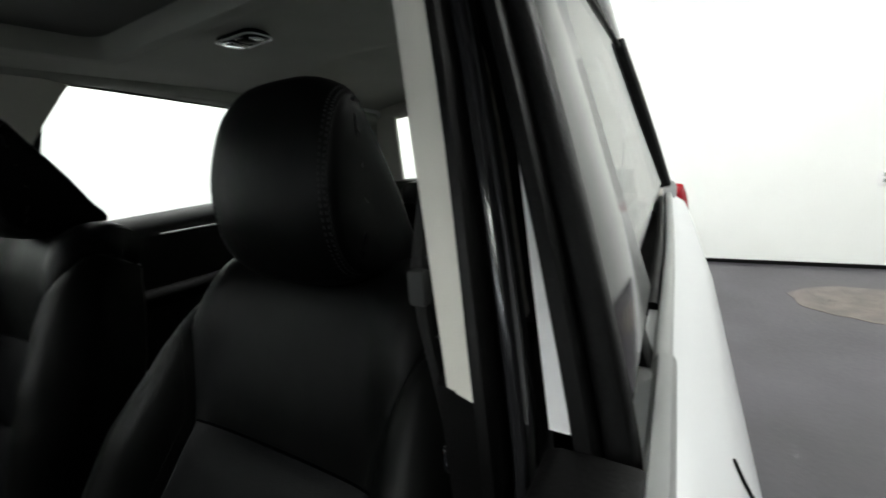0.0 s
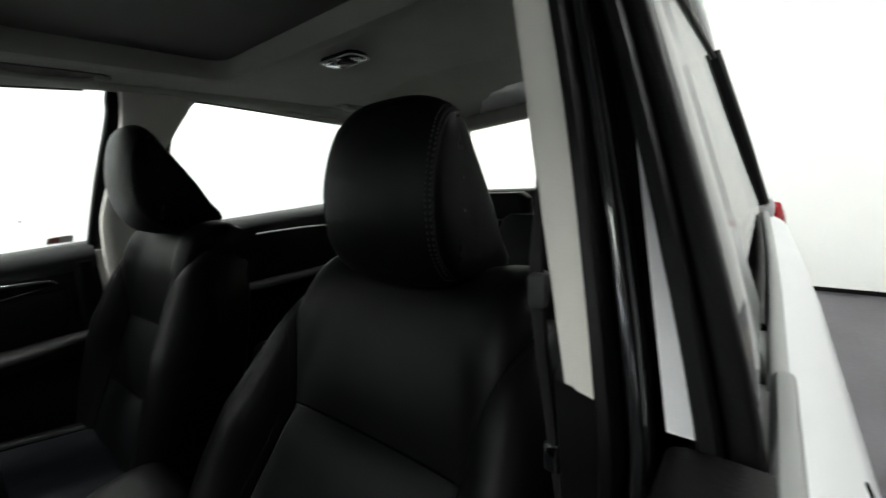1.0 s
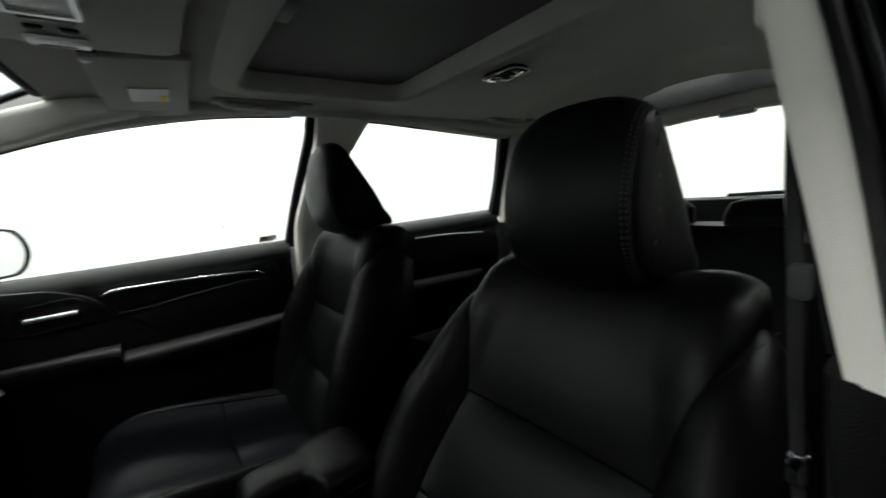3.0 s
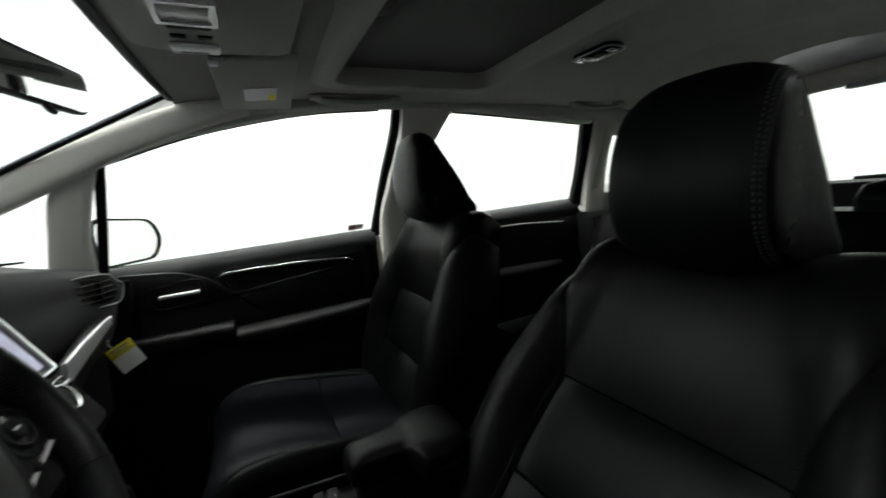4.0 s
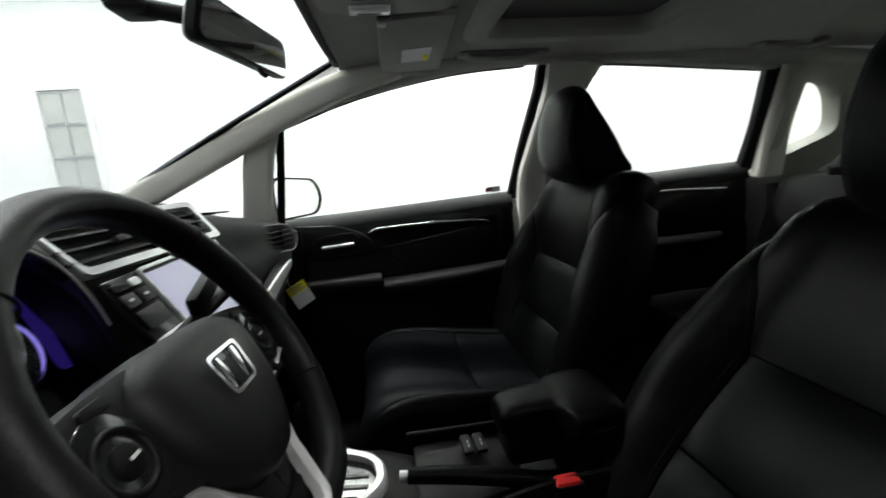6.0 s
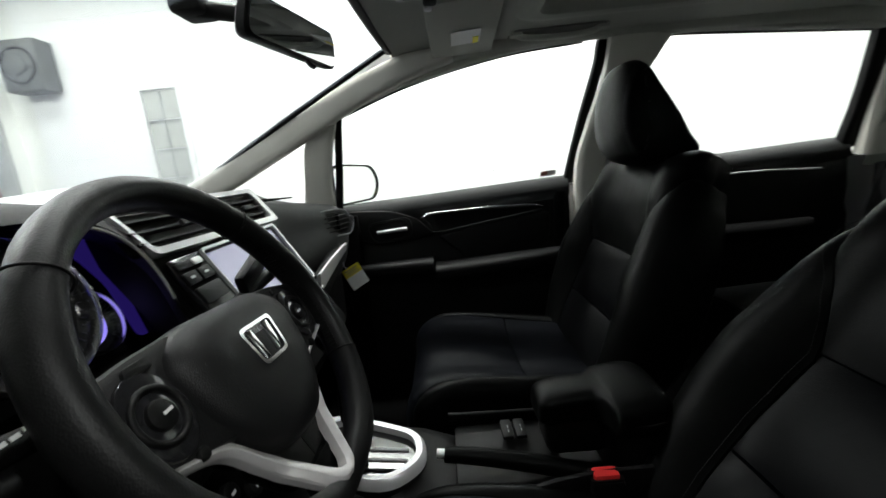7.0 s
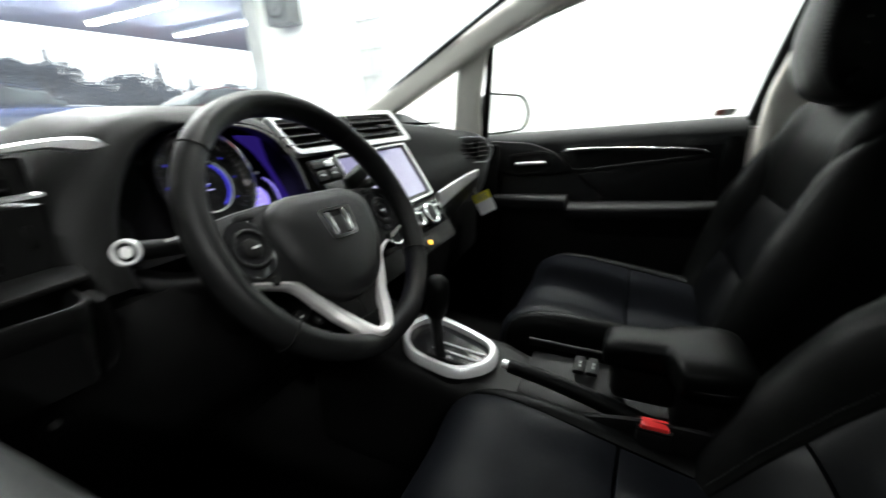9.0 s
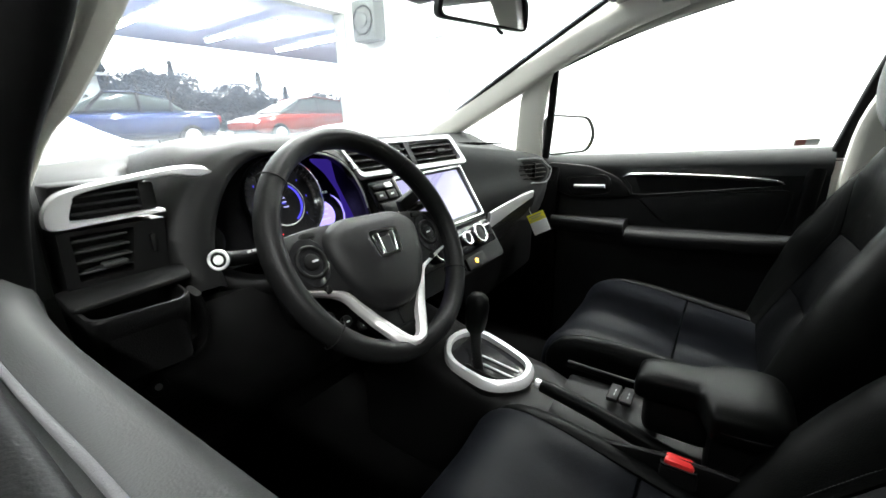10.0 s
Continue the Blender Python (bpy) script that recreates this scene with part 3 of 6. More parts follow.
for s in (1, -1):
    dy = 0.0 if s > 0 else 0.035     # the driver's pillar lies a little further forward
    out = Vector((s * 0.004, 0, 0))
    if s > 0:
        pane = part("window_pane", prism(side(s, FRONT_WIN), out), GLASS, car)
        pane.visible_shadow = False
    for name, w in (("quarter_pane", QUARTER_WIN), ("rear_door_pane", REAR_WIN), ("rear_quarter_pane", BACK_WIN)):
        pane = part(name, prism(side(s, w), out), GLASS, car)
        pane.visible_shadow = False
    # lining of the posts and rails round the openings
    k = s * (1.0 if s > 0 else .955)
    part("a_pillar_lining", tube([(k * .70, 1.13, 1.045), (k * .665, .9, 1.145), (k * .632, .70, 1.232), (k * .602, .52, 1.312), (k * .572, .35, 1.372), (s * .568, .2, 1.408)],
                                 [.03] * 6, [.042, .042, .04, .038, .036, .03] if s > 0 else [.022, .028, .036, .038, .036, .03], up=(0, .35, 1), e=3), TRIM, car)
    part("roof_rail_lining", tube([(s * .568, .22, 1.405), (s * .572, 0, 1.425), (s * .575, -.3, 1.432), (s * .578, -.8, 1.418), (s * .575, -1.15, 1.395), (s * .555, -1.6, 1.36)], .035, .028, n=14), LINER, car)
    part("mirror_post_lining", tube([(s * .635, .60, 1.27), (s * .668, .64, 1.18), (s * .70, .665, 1.08), (s * .73, .68, .98)], [.02] * 4, [.038, .045, .045, .055], up=(0, 1, 0), e=3.5), TRIM, car)
    part("window_seal", tube([(s * .65, .562, 1.27), (s * .70, .590, 1.13), (s * .735, .617, .985)], .010, .012, up=(0, 1, 0), e=4), RUBBER, car)
    part("window_seal", tube([(s * (gx(z) + .004), y, z) for y, z in ((0.557, 1.270), (0.328, 1.341), (0.053, 1.392), (-0.19, 1.409))], .006, .004, e=3), RUBBER, car)
    part("window_header", tube([(s * (gx(z) - .020), y, z + .011) for y, z in ((0.60, 1.262), (0.45, 1.309), (0.328, 1.343), (0.053, 1.394), (-0.19, 1.411), (-.30, 1.408))], .024, .016, e=3), LINER if s > 0 else RUBBER, car)
    part("window_seal", tube([(s * (gx(z) + .004), y, z) for y, z in ((-0.36, 1.36), (-0.43, 1.395), (-0.475, 1.404), (-1.05, 1.366))], .006, .004, e=3), RUBBER, car)
    if s > 0:
        part("window_header", tube([(gx(z) - .020, y, z + .011) for y, z in ((-.36, 1.395), (-0.475, 1.406), (-.76, 1.388), (-1.08, 1.365))], .024, .015, e=3), LINER, car)
    part("c_post_seal", tube([(s * .62, -1.085, 1.38), (s * .685, -1.105, 1.18), (s * .73, -1.10, 1.03)], .02, .03, up=(0, 1, 0), e=4), RUBBER, car)
    part("c_pillar_lining", tube([(s * .60, -1.16, 1.39), (s * .665, -1.165, 1.2), (s * .70, -1.17, 1.0)], .03, .058, up=(0, 1, 0), e=3), TRIM, car)
    cen = Vector((-1.29, 1.21))
    hole = [Vector(p) for p in BACK_WIN]
    outer = [Vector((min(-1.135, max(-1.72, cen.x + (p.x - cen.x) * 9)), min(1.40, max(.96, cen.y + (p.y - cen.y) * 9)))) for p in hole]
    flare = [cen + (p - cen) * 1.22 for p in hole]
    part("rear_quarter_lining", loft([[(s * (gx(z) - k), y, z) for y, z in pts] for pts, k in ((hole, .0), (flare, .05), ([f * .5 + o * .5 for f, o in zip(flare, outer)], .06), (outer, .06))], False), LINER, car, sharp=60)
    part("luggage_side", box((s * .66 - .02, -1.74, .34), (s * .66 + .02, -1.15, .97), .01), CARPET, car)
    part("rear_belt", tube([(s * .60, -1.46, 1.20), (s * .60, -1.40, 1.05), (s * .58, -1.33, .94)], .022, .002, up=(1, 0, 0), n=8, e=4), STITCH, car)
    part("rear_belt_guide", box((s * .61 - .015, -1.47, 1.18), (s * .61 + .015, -1.42, 1.235), .01), STEEL, car)

# passenger's B pillar
part("b_pillar_lining", tube([(.585, -.345, 1.42), (.602, -.335, 1.38), (.635, -.302, 1.28), (.672, -.256, 1.15), (.703, -.230, 1.0), (.71, -.24, .60)], .022, [.100, .082, .056, .050, .05, .06], up=(0, 1, 0), e=3.5), TRIM, car)
part("b_post_seal", tube([(.606, -.256, 1.43), (.622, -.247, 1.39), (.64, -.243, 1.34), (.69, -.205, 1.18), (.738, -.168, 1.0)], .014, .015, up=(0, 1, 0), e=4), RUBBER, car)
part("b_post_seal", tube([(.625, -.375, 1.39), (.69, -.345, 1.18), (.735, -.325, 1.0)], .014, .02, up=(0, 1, 0), e=4), RUBBER, car)
# driver's B pillar, seen from the front through the open window: lining, rubber, painted jamb, door sash
part("b_pillar_lining", prism([(-.667, -.105, 1.017), (-.692, -.098, 1.015), (-.652, -.155, 1.18), (-.585, -.235, 1.39), (-.548, -.25, 1.40), (-.617, -.165, 1.18)], (.006, -.10, .02), .006), TRIM, car)
part("b_pillar_foot", tube([(-.675, -.16, 1.02), (-.685, -.16, .8), (-.69, -.16, .5)], .02, .055, up=(0, 1, 0), e=4), PLASTIC, car)
part("b_post_seal", tube([(-.696, -.106, .95), (-.692, -.110, 1.02), (-.655, -.163, 1.18), (-.590, -.243, 1.39)], .0055, .014, up=(0, 1, 0), e=3), RUBBER, car)
part("b_post_seal", tube([(-.708, -.113, .95), (-.705, -.117, 1.02), (-.667, -.168, 1.18), (-.602, -.248, 1.39)], .0045, .010, up=(0, 1, 0), e=3), GLOSS, car)
part("b_post_seal", tube([(-.702, -.124, .95), (-.699, -.128, 1.02), (-.660, -.180, 1.18), (-.596, -.256, 1.39)], .010, .006, up=(0, 1, 0), e=3), RUBBER, car)
part("door_jamb", prism([(-.719, -.12, 1.0), (-.738, -.12, 1.0), (-.694, -.178, 1.16), (-.653, -.219, 1.285), (-.687, -.174, 1.16)], (0, -.012, 0)), PAINT, car)
part("pillar_filler", prism([(-.64, -.20, 1.0), (-.76, -.20, 1.0), (-.70, -.235, 1.18), (-.618, -.285, 1.42), (-.56, -.285, 1.42), (-.60, -.235, 1.18)], (0, -.03, 0), .004), RUBBER, car)
part("door_sash", tube([(-.742, -.112, .95), (-.737, -.115, 1.02), (-.690, -.170, 1.18), (-.612, -.250, 1.40)], .0055, .012, up=(0, 1, 0), e=3.5), RUBBER, car)
part("door_sash", tube([(-.756, -.118, .95), (-.750, -.121, 1.02), (-.702, -.176, 1.18), (-.624, -.256, 1.40)], .0075, .010, up=(0, 1, 0), e=3.5), RUBBER, car)
part("sash_cover", prism([(-.758, -.125, 1.02), (-.704, -.190, 1.18), (-.628, -.265, 1.41), (-.628, -.40, 1.41), (-.700, -.345, 1.18), (-.754, -.305, 1.02)], (.008, 0, 0), .003), GLOSS, car)
part("top_frame", tube([(-.648, .55, 1.275), (-.628, .328, 1.345), (-.612, .053, 1.397), (-.607, -.19, 1.415), (-.607, -.5, 1.418), (-.612, -.9, 1.395), (-.616, -1.05, 1.365)], .012, .010, e=3), RUBBER, car)
part("rear_door_frame", tube([(-.603, -1.07, 1.385), (-.648, -1.08, 1.27), (-.688, -1.085, 1.17), (-.728, -1.08, 1.03)], [.003, .005, .007, .009], .012, up=(0, 1, 0), e=3), RUBBER, car)
part("rear_door_frame", tube([(-.615, -1.085, 1.385), (-.660, -1.095, 1.27), (-.700, -1.10, 1.17), (-.742, -1.095, 1.03)], [.004, .004, .005, .005], .010, up=(0, 1, 0), e=3), STEEL, car)
part("belt_seal", tube([(-.753, -.33, .992), (-.745, -.7, .996), (-.726, -1.12, .999)], .006, .007, e=3), RUBBER, car)

# belt mouldings and painted flanks outside
for s in (1, -1):
    part("belt_moulding", tube([(s * .770, .60, .978), (s * .772, .2, .990), (s * .768, -.206, .998)], .0065, .013, e=3), STEEL if s < 0 else RUBBER, car)
    part("belt_moulding", tube([(s * .766, -.213, .996), (s * .760, -.6, .997), (s * .741, -1.19, .999)], [.006, .006, .008], .008, e=3), STEEL if s < 0 else RUBBER, car)
    rows = []
    for y, bulge in ((1.9, -.13), (1.5, -.03), (.95, 0), (.3, .012), (-.155, .015), (-.165, .015), (-.7, .012), (-1.2, -.005), (-1.6, -.07), (-1.85, -.2)):
        rows.append([(s * (x + bulge), y, z + (0 if y < .9 else -.02)) for x, z in ((.757, .992), (.785, .980), (.808, .92), (.818, .80), (.815, .62), (.808, .45), (.79, .30), (.76, .24))])
    part("flank", sheet(rows, (-s * .02, 0, 0)), PAINT, car, sharp=60)
    part("door_gap", tube([(s * (x + .0155), -.16, z) for x, z in ((.785, .980), (.808, .92), (.818, .80), (.815, .62), (.808, .45), (.79, .30))], .0010, n=6), RUBBER, car)
    part("tail_light", tube([(s * .742, -1.57, .972), (s * .758, -1.60, .92), (s * .77, -1.64, .82)], .03, .04, e=3), REDLENS, car)
    part("rear_shoulder", tube([(s * .730, -1.2, 1.01), (s * .715, -1.38, 1.02), (s * .68, -1.6, 1.0)], .03, .03, e=3), PAINT, car)
    part("roof_side", tube([(s * .575, .36, 1.43), (s * .59, 0, 1.455), (s * .592, -.5, 1.465), (s * .59, -1.05, 1.435), (s * .56, -1.7, 1.38)], .03, .02, e=2.5), PAINT, car)
    part("a_pillar_skin", tube([(s * .74, 1.2, 1.04), (s * .70, .95, 1.15), (s * .655, .65, 1.285), (s * .60, .37, 1.42)], .02, .03, up=(0, .35, 1), e=3), PAINT if s > 0 else RUBBER, car)
    part("sill", box((s * .745 - .04, -1.1, .22), (s * .745 + .04, 1.0, .315), .02), PAINT, car)
    for y in (1.22, -1.30):
        w = part("wheel", disc((s * .64, y, .30), (s, 0, 0), .30, .19, .04), RUBBER, car)
        part("rim", disc((s * .825, y, .30), (s, 0, 0), .2, .015, .01), SILVER, w)
part("bonnet", sheet([[(x, y, z + hump * (1 if x < 0 else .55) * math.exp(-((abs(x) - .52) / .17) ** 2) - .14 * (abs(x) / .72) ** 8) for x in np.linspace(-.72, .72, 33)] for y, z, hump in ((1.205, 1.035, .0), (1.225, 1.06, .07), (1.32, 1.075, .125), (1.5, 1.06, .135), (1.7, .99, .11), (1.86, .88, .06), (1.98, .72, .02))], (0, 0, -.02)), PAINT, car)
part("front_bumper", tube([(-.70, 1.85, .55), (-.4, 2.02, .55), (0, 2.06, .55), (.4, 2.02, .55), (.70, 1.85, .55)], .08, .25, e=3), PAINT, car)
part("rear_bumper", tube([(-.72, -1.7, .5), (-.4, -1.86, .5), (0, -1.88, .5), (.4, -1.86, .5), (.72, -1.7, .5)], .08, .22, e=3), PAINT, car)
part("roof_skin", sheet([[(x, y, z + .045 * (1 - (x / .60) ** 2)) for x in np.linspace(-.58, .58, 11)] for y, z in ((.37, 1.44), (.1, 1.468), (-.4, 1.485), (-1.0, 1.465), (-1.7, 1.40))], (0, 0, .012)), PAINT, car)
part("floor_pan", box((-.72, -1.75, .27), (.72, 1.15, .31)), PAINT, car)
part("carpet", box((-.70, -1.7, .312), (.70, 1.0, .335), .005), CARPET, car)
part("bulkhead", box((-.72, 1.0, .3), (.72, 1.06, 1.0), .01), CARPET, car)
# tailgate with its window
part("pillar_foot_lining", tube([(-.585, -.335, 1.20), (-.587, -.335, 1.12), (-.592, -.335, 1.065)], [.010, .011, .013], .02, up=(0, 1, 0), e=3), TRIM, car)
part("rear_wiper", tube([(-.40, -1.83, 1.052), (-.2, -1.84, 1.062), (.05, -1.84, 1.058)], .006, .008), RUBBER, car)
part("tailgate_latch_cover", box((-.10, -1.69, 1.365), (.02, -1.655, 1.382), .006), STEEL, car)
part("tailgate_lower", box((-.66, -1.80, .45), (.66, -1.72, 1.055), .03), PLASTIC, car)
part("tailgate_header", tube([(-.55, -1.68, 1.385), (0, -1.70, 1.418), (.55, -1.68, 1.385)], .04, .036, e=3), TRIM, car)
pane = part("tailgate_pane", sheet([[(x, y, z) for x in np.linspace(-.60, .60, 5)] for y, z in ((-1.80, 1.05), (-1.70, 1.385))], (0, -.004, 0)), GLASS, car)
pane.visible_shadow = False
for s in (1, -1):
    part("tailgate_side", tube([(s * .53, -1.66, 1.375), (s * .585, -1.76, 1.05)], .07, .02, up=(0, 1, 0), e=3), TRIM, car)

# windscreen
pane = part("windscreen", sheet([[(x * w, y + .10 * (1 - x * x) * b, z) for x in np.linspace(-1, 1, 9)] for w, y, z, b in ((.70, 1.13, 1.06, 1.3), (.60, .72, 1.265, 1.0), (.525, .375, 1.418, .28))], (0, .004, .002)), WINDSCREEN, car)
pane.visible_shadow = False
part("windscreen_seal", tube([(.535, .37, 1.412), (.535 * .6, .388, 1.418), (0, .398, 1.420), (-.535 * .6, .388, 1.418), (-.535, .37, 1.412)], .010, .006), RUBBER, car)
for s in (1, -1):
    part("windscreen_seal", tube([(s * .685, 1.10, 1.085), (s * .605, .72, 1.265), (s * .528, .38, 1.418)], .008, .008), RUBBER, car)
part("cowl", tube([(-.56, 1.22, 1.04), (0, 1.31, 1.04), (.56, 1.22, 1.04)], .05, .02, e=3), PLASTIC, car)
part("wiper", tube([(-.45, 1.23, 1.075), (0, 1.28, 1.085), (.30, 1.255, 1.09)], .008, .012), RUBBER, car)

# headliner with the sunroof well; the roof shade lies above the opening
SX, SY0, SY1 = .36, -.43, .0


def liner_z(x, y, step=0.0):
    return 1.415 + .020 * (1 - (x / .58) ** 2) + .055 * step * (1 - (x / .60) ** 2) - (.03 * ((y + .6) / 1.1) ** 2 if y < -.6 else 0) - (.012 * ((y - .1) / .3) ** 2 if y > .1 else 0)


# the rear of the roof lining is recessed behind an arched edge
bm = bmesh.new()
xs = [-.57, -.5, -.42, -SX, -.27, -.18, -.09, 0, .09, .18, .27, SX, .42, .5, .57]
rows = [(lambda x: .394 - .09 * x * x, 0)] + [(lambda x, y=y: y, 0) for y in (.34, .25, .12, SY1, -.1, -.25, SY0, -.6, -.75)]
rows += [(lambda x, d=d: -.87 - .9 * x * x + d, k) for d, k in ((.05, 0), (.012, 0), (.0, .12), (-.012, .7), (-.03, 1))] + [(lambda x, y=y: y, 1) for y in (-1.3, -1.5, -1.7)]
grid = [[(x, y(x), liner_z(x, y(x), k)) for x in xs] for y, k in rows]
for r0, r1 in zip(grid, grid[1:]):
    for k in range(len(xs) - 1):
        quad = (r0[k], r0[k + 1], r1[k + 1], r1[k])
        if not all(abs(q[0]) < SX + .001 and SY0 - .001 < q[1] < SY1 + .001 for q in quad):
            bm.faces.new([bm.verts.new(q) for q in quad])
bmesh.ops.remove_doubles(bm, verts=bm.verts, dist=1e-5)
part("headliner", bm, LINER, car)
rim = rounded([(-SX, SY0), (SX, SY0), (SX, SY1), (-SX, SY1)], .05)
edge = lambda k, kx, ky: [(x * kx, (y + .215) * ky - .215, k) for x, y in rim]
bm = loft([edge(1.440, 1.20, 1.30), edge(1.421, 1.15, 1.22), edge(1.413, 1.11, 1.16), edge(1.411, 1.04, 1.06), edge(1.414, 1.01, 1.015), edge(1.420, 1.0, 1.0), [(x * .985, (y + .215) * .97 - .215, 1.434) for x, y in rim], [(x * .985, (y + .215) * .97 - .215, 1.463) for x, y in rim]], False)
part("sunroof_surround", bm, LINER, car)
part("sunroof_shade", box((-SX - .01, SY0 - .01, 1.456), (SX + .01, SY1 + .01, 1.464), .003), SHADE, car)
part("shade_grip", box((-.05, SY1 - .045, 1.450), (.05, SY1 - .02, 1.4555), .004), PLASTIC, car)

# grab handles on the roof rails
for s, y in ((1, -.09), (1, -1.02), (-1, -1.02)):
    g = part("grab_handle", tube([(s * .50, y + .115, 1.416), (s * .512, y + .085, 1.408), (s * .516, y, 1.405), (s * .512, y - .085, 1.408), (s * .50, y - .115, 1.416)], .012, .007, e=3), LINER, car)
    part("recess", prism([(s * (.515 + x), y + d, 1.4205) for x, d in rounded([(-.040, .125), (.035, .135), (.035, -.135), (-.040, -.125)], .02)], (0, 0, -.004), .0015), SHADE, g)
    for k in (-1, 1):
        part("cap", box((s * .50 - .016, y + k * .115 - .016, 1.409), (s * .50 + .016, y + k * .115 + .016, 1.43), .005), LINER, g)

# ceiling lamp behind the sunroof
LX, LY = .062, -.572
lamp = part("reading_lamp", prism([(LX + x, LY + y, 1.434) for x, y in rounded([(-.055, .030), (.050, .034), (.066, .0), (.055, -.040), (-.050, -.036), (-.064, .0)], .014)], (0, 0, -.012), .004), GLOSS, car, "lozenge shaped dark reading lamp with a clear lens")
part("lens", prism([(LX + x, LY + y, 1.4225) for x, y in rounded([(.012, .024), (.044, .026), (.056, .0), (.046, -.032), (.014, -.030)], .012)], (0, 0, -.005), .002), CHROME, lamp)
part("lens", prism([(LX + x, LY + y, 1.4225) for x, y in rounded([(-.050, .004), (-.034, .012), (-.030, -.014), (-.046, -.018)], .006)], (0, 0, -.004), .0015), CHROME, lamp)
part("switch", box((LX - .022, LY - .016, 1.4185), (LX + .004, LY + .014, 1.4235), .003), PLASTIC, lamp)
part("lamp_rim", tube([(LX + x, LY + y, 1.4225) for x, y in ((.064, .0), (.050, .031), (0, .031), (-.052, .028), (-.062, .0), (-.050, -.034), (0, -.037), (.053, -.038), (.064, .0))], .0018, n=6), SILVER, lamp)

# kick panels in the footwells, and the black sail of the driver's door ahead of its window
for s in (1, -1):
    part("kick_panel", box((s * .70 - .02, .55, .30), (s * .70 + .02, 1.05, .96), .01), CARPET, car)
part("door_sail", prism(side(-1, [(.545, 1.285), (.61, .975), (.74, .975), (.66, 1.22)]), (.03, 0, 0), .006), RUBBER, car)
part("door_front_frame", tube([(-.615, .46, 1.30), (-.632, .50, 1.214), (-.673, .57, 1.09), (-.69, .61, .97)], .027, .03, up=(0, 1, 0), e=3.5), RUBBER, car)
part("door_frame_lining", tube([(-.555, .475, 1.30), (-.566, .505, 1.25), (-.585, .535, 1.20), (-.610, .56, 1.15), (-.632, .58, 1.115), (-.655, .60, 1.06)], [.014, .014, .012, .010, .007, .004], .022, up=(0, 1, 0), e=3), TRIM, car)


# ---- seats ----
BACK_SPINE = [(-.045, .54), (-.098, .635), (-.145, .73), (-.185, .83), (-.212, .92), (-.230, .985), (-.255, 1.035), (-.305, 1.052), (-.36, 1.03)]
BACK_HALF = [.24, .268, .276, .262, .238, .214, .195, .185, .17]
BACK_CROSS = [(0, 0), (.33, .002), (.56, .010), (.70, .034), (.84, .046), (.96, .020), (1.0, -.035), (.97, -.095)]
CUSH_SPINE = [(.372, .46), (.380, .52), (.362, .572), (.32, .598), (.24, .600), (.12, .585), (0, .570), (-.11, .56)]
CUSH_HALF = [.225, .232, .235, .235, .235, .232, .225, .215]
CUSH_CROSS = [(0, 0), (.35, .0), (.56, .003), (.72, .014), (.86, .020), (.96, .004), (1.0, -.04), (.98, -.11)]


def padded(cx, spine, half, cross, grow=(1, 1)):
    """surf(u, v) of a seat: v along the spine, u across from -1 to 1."""
    S, H, C = spline(spine, 161), np.interp(np.linspace(0, 1, 161), np.linspace(0, 1, len(half)), half), spline(cross, 81)

    def place(u, v):
        i = min(max(v, 0), 1) * 160
        k = min(int(i), 159)
        f = i - k
        p = S[k] * (1 - f) + S[k + 1] * f
        t = S[min(k + 3, 160)] - S[max(k - 2, 0)]
        t = t / np.linalg.norm(t)
        n2 = np.array([t[1], -t[0]])
        a = min(abs(u), 1) * 80
        j = min(int(a), 79)
        c = C[j] * (1 - a + j) + C[j + 1] * (a - j)
        w = H[k] * (1 - f) + H[k + 1] * f
        q = p + n2 * c[1] * (np.interp(v, [k / (len(grow) - 1) for k in range(len(grow))], grow) if c[1] > 0 else 1)
        return Vector((cx + math.copysign(c[0] * w, u), q[0], q[1]))

    def surf(u, v):
        p = place(u, v)
        e = 0.004
        nrm = (place(u + e, v) - place(u - e, v)).cross(place(u, v + e) - place(u, v - e))
        return p, nrm.normalized() if nrm.length > 1e-12 else Vector((0, 0, 1))

    return surf


def headrest_mesh(cx):
    """A wedge: thin at the top, deep at its foot, flat sides with rounded edges, corners rounded in front view."""
    loop = spline([(-.215, 1.050), (-.183, 1.064), (-.163, 1.10), (-.153, 1.15), (-.155, 1.20), (-.166, 1.252), (-.180, 1.280), (-.199, 1.290), (-.218, 1.281), (-.242, 1.240), (-.278, 1.174), (-.310, 1.112), (-.330, 1.074), (-.327, 1.056), (-.300, 1.047), (-.25, 1.046), (-.215, 1.050)], 65)[:-1]
    mid = np.array((-.225, 1.145))
    rings = []
    stations = [(-1.02, .10), (-1.028, .35), (-1.026, .62), (-1.018, .84), (-1.0, .925), (-.975, .965), (-.93, .988)] + [(k, 1.0) for k in np.linspace(-.86, .86, 13)] + [(.93, .988), (.975, .965), (1.0, .925), (1.018, .84), (1.026, .62), (1.028, .35), (1.02, .10)]
    for u, f in stations:
        row = []
        a = min(abs(u), 1)
        for y, z in loop:
            y, z = mid + (np.array((y, z)) - mid) * f
            z = 1.16 + (z - 1.16) * (1 - .20 * a ** 3.2) if z > 1.16 else z if z > 1.11 else 1.11 + (z - 1.11) * (1 - .30 * a ** 3)
            y -= .012 * a ** 2.5 if y > -.2 else 0
            row.append(Vector((cx + u * .102, y, z)))
        rings.append(row)
    return rings, loft(rings)


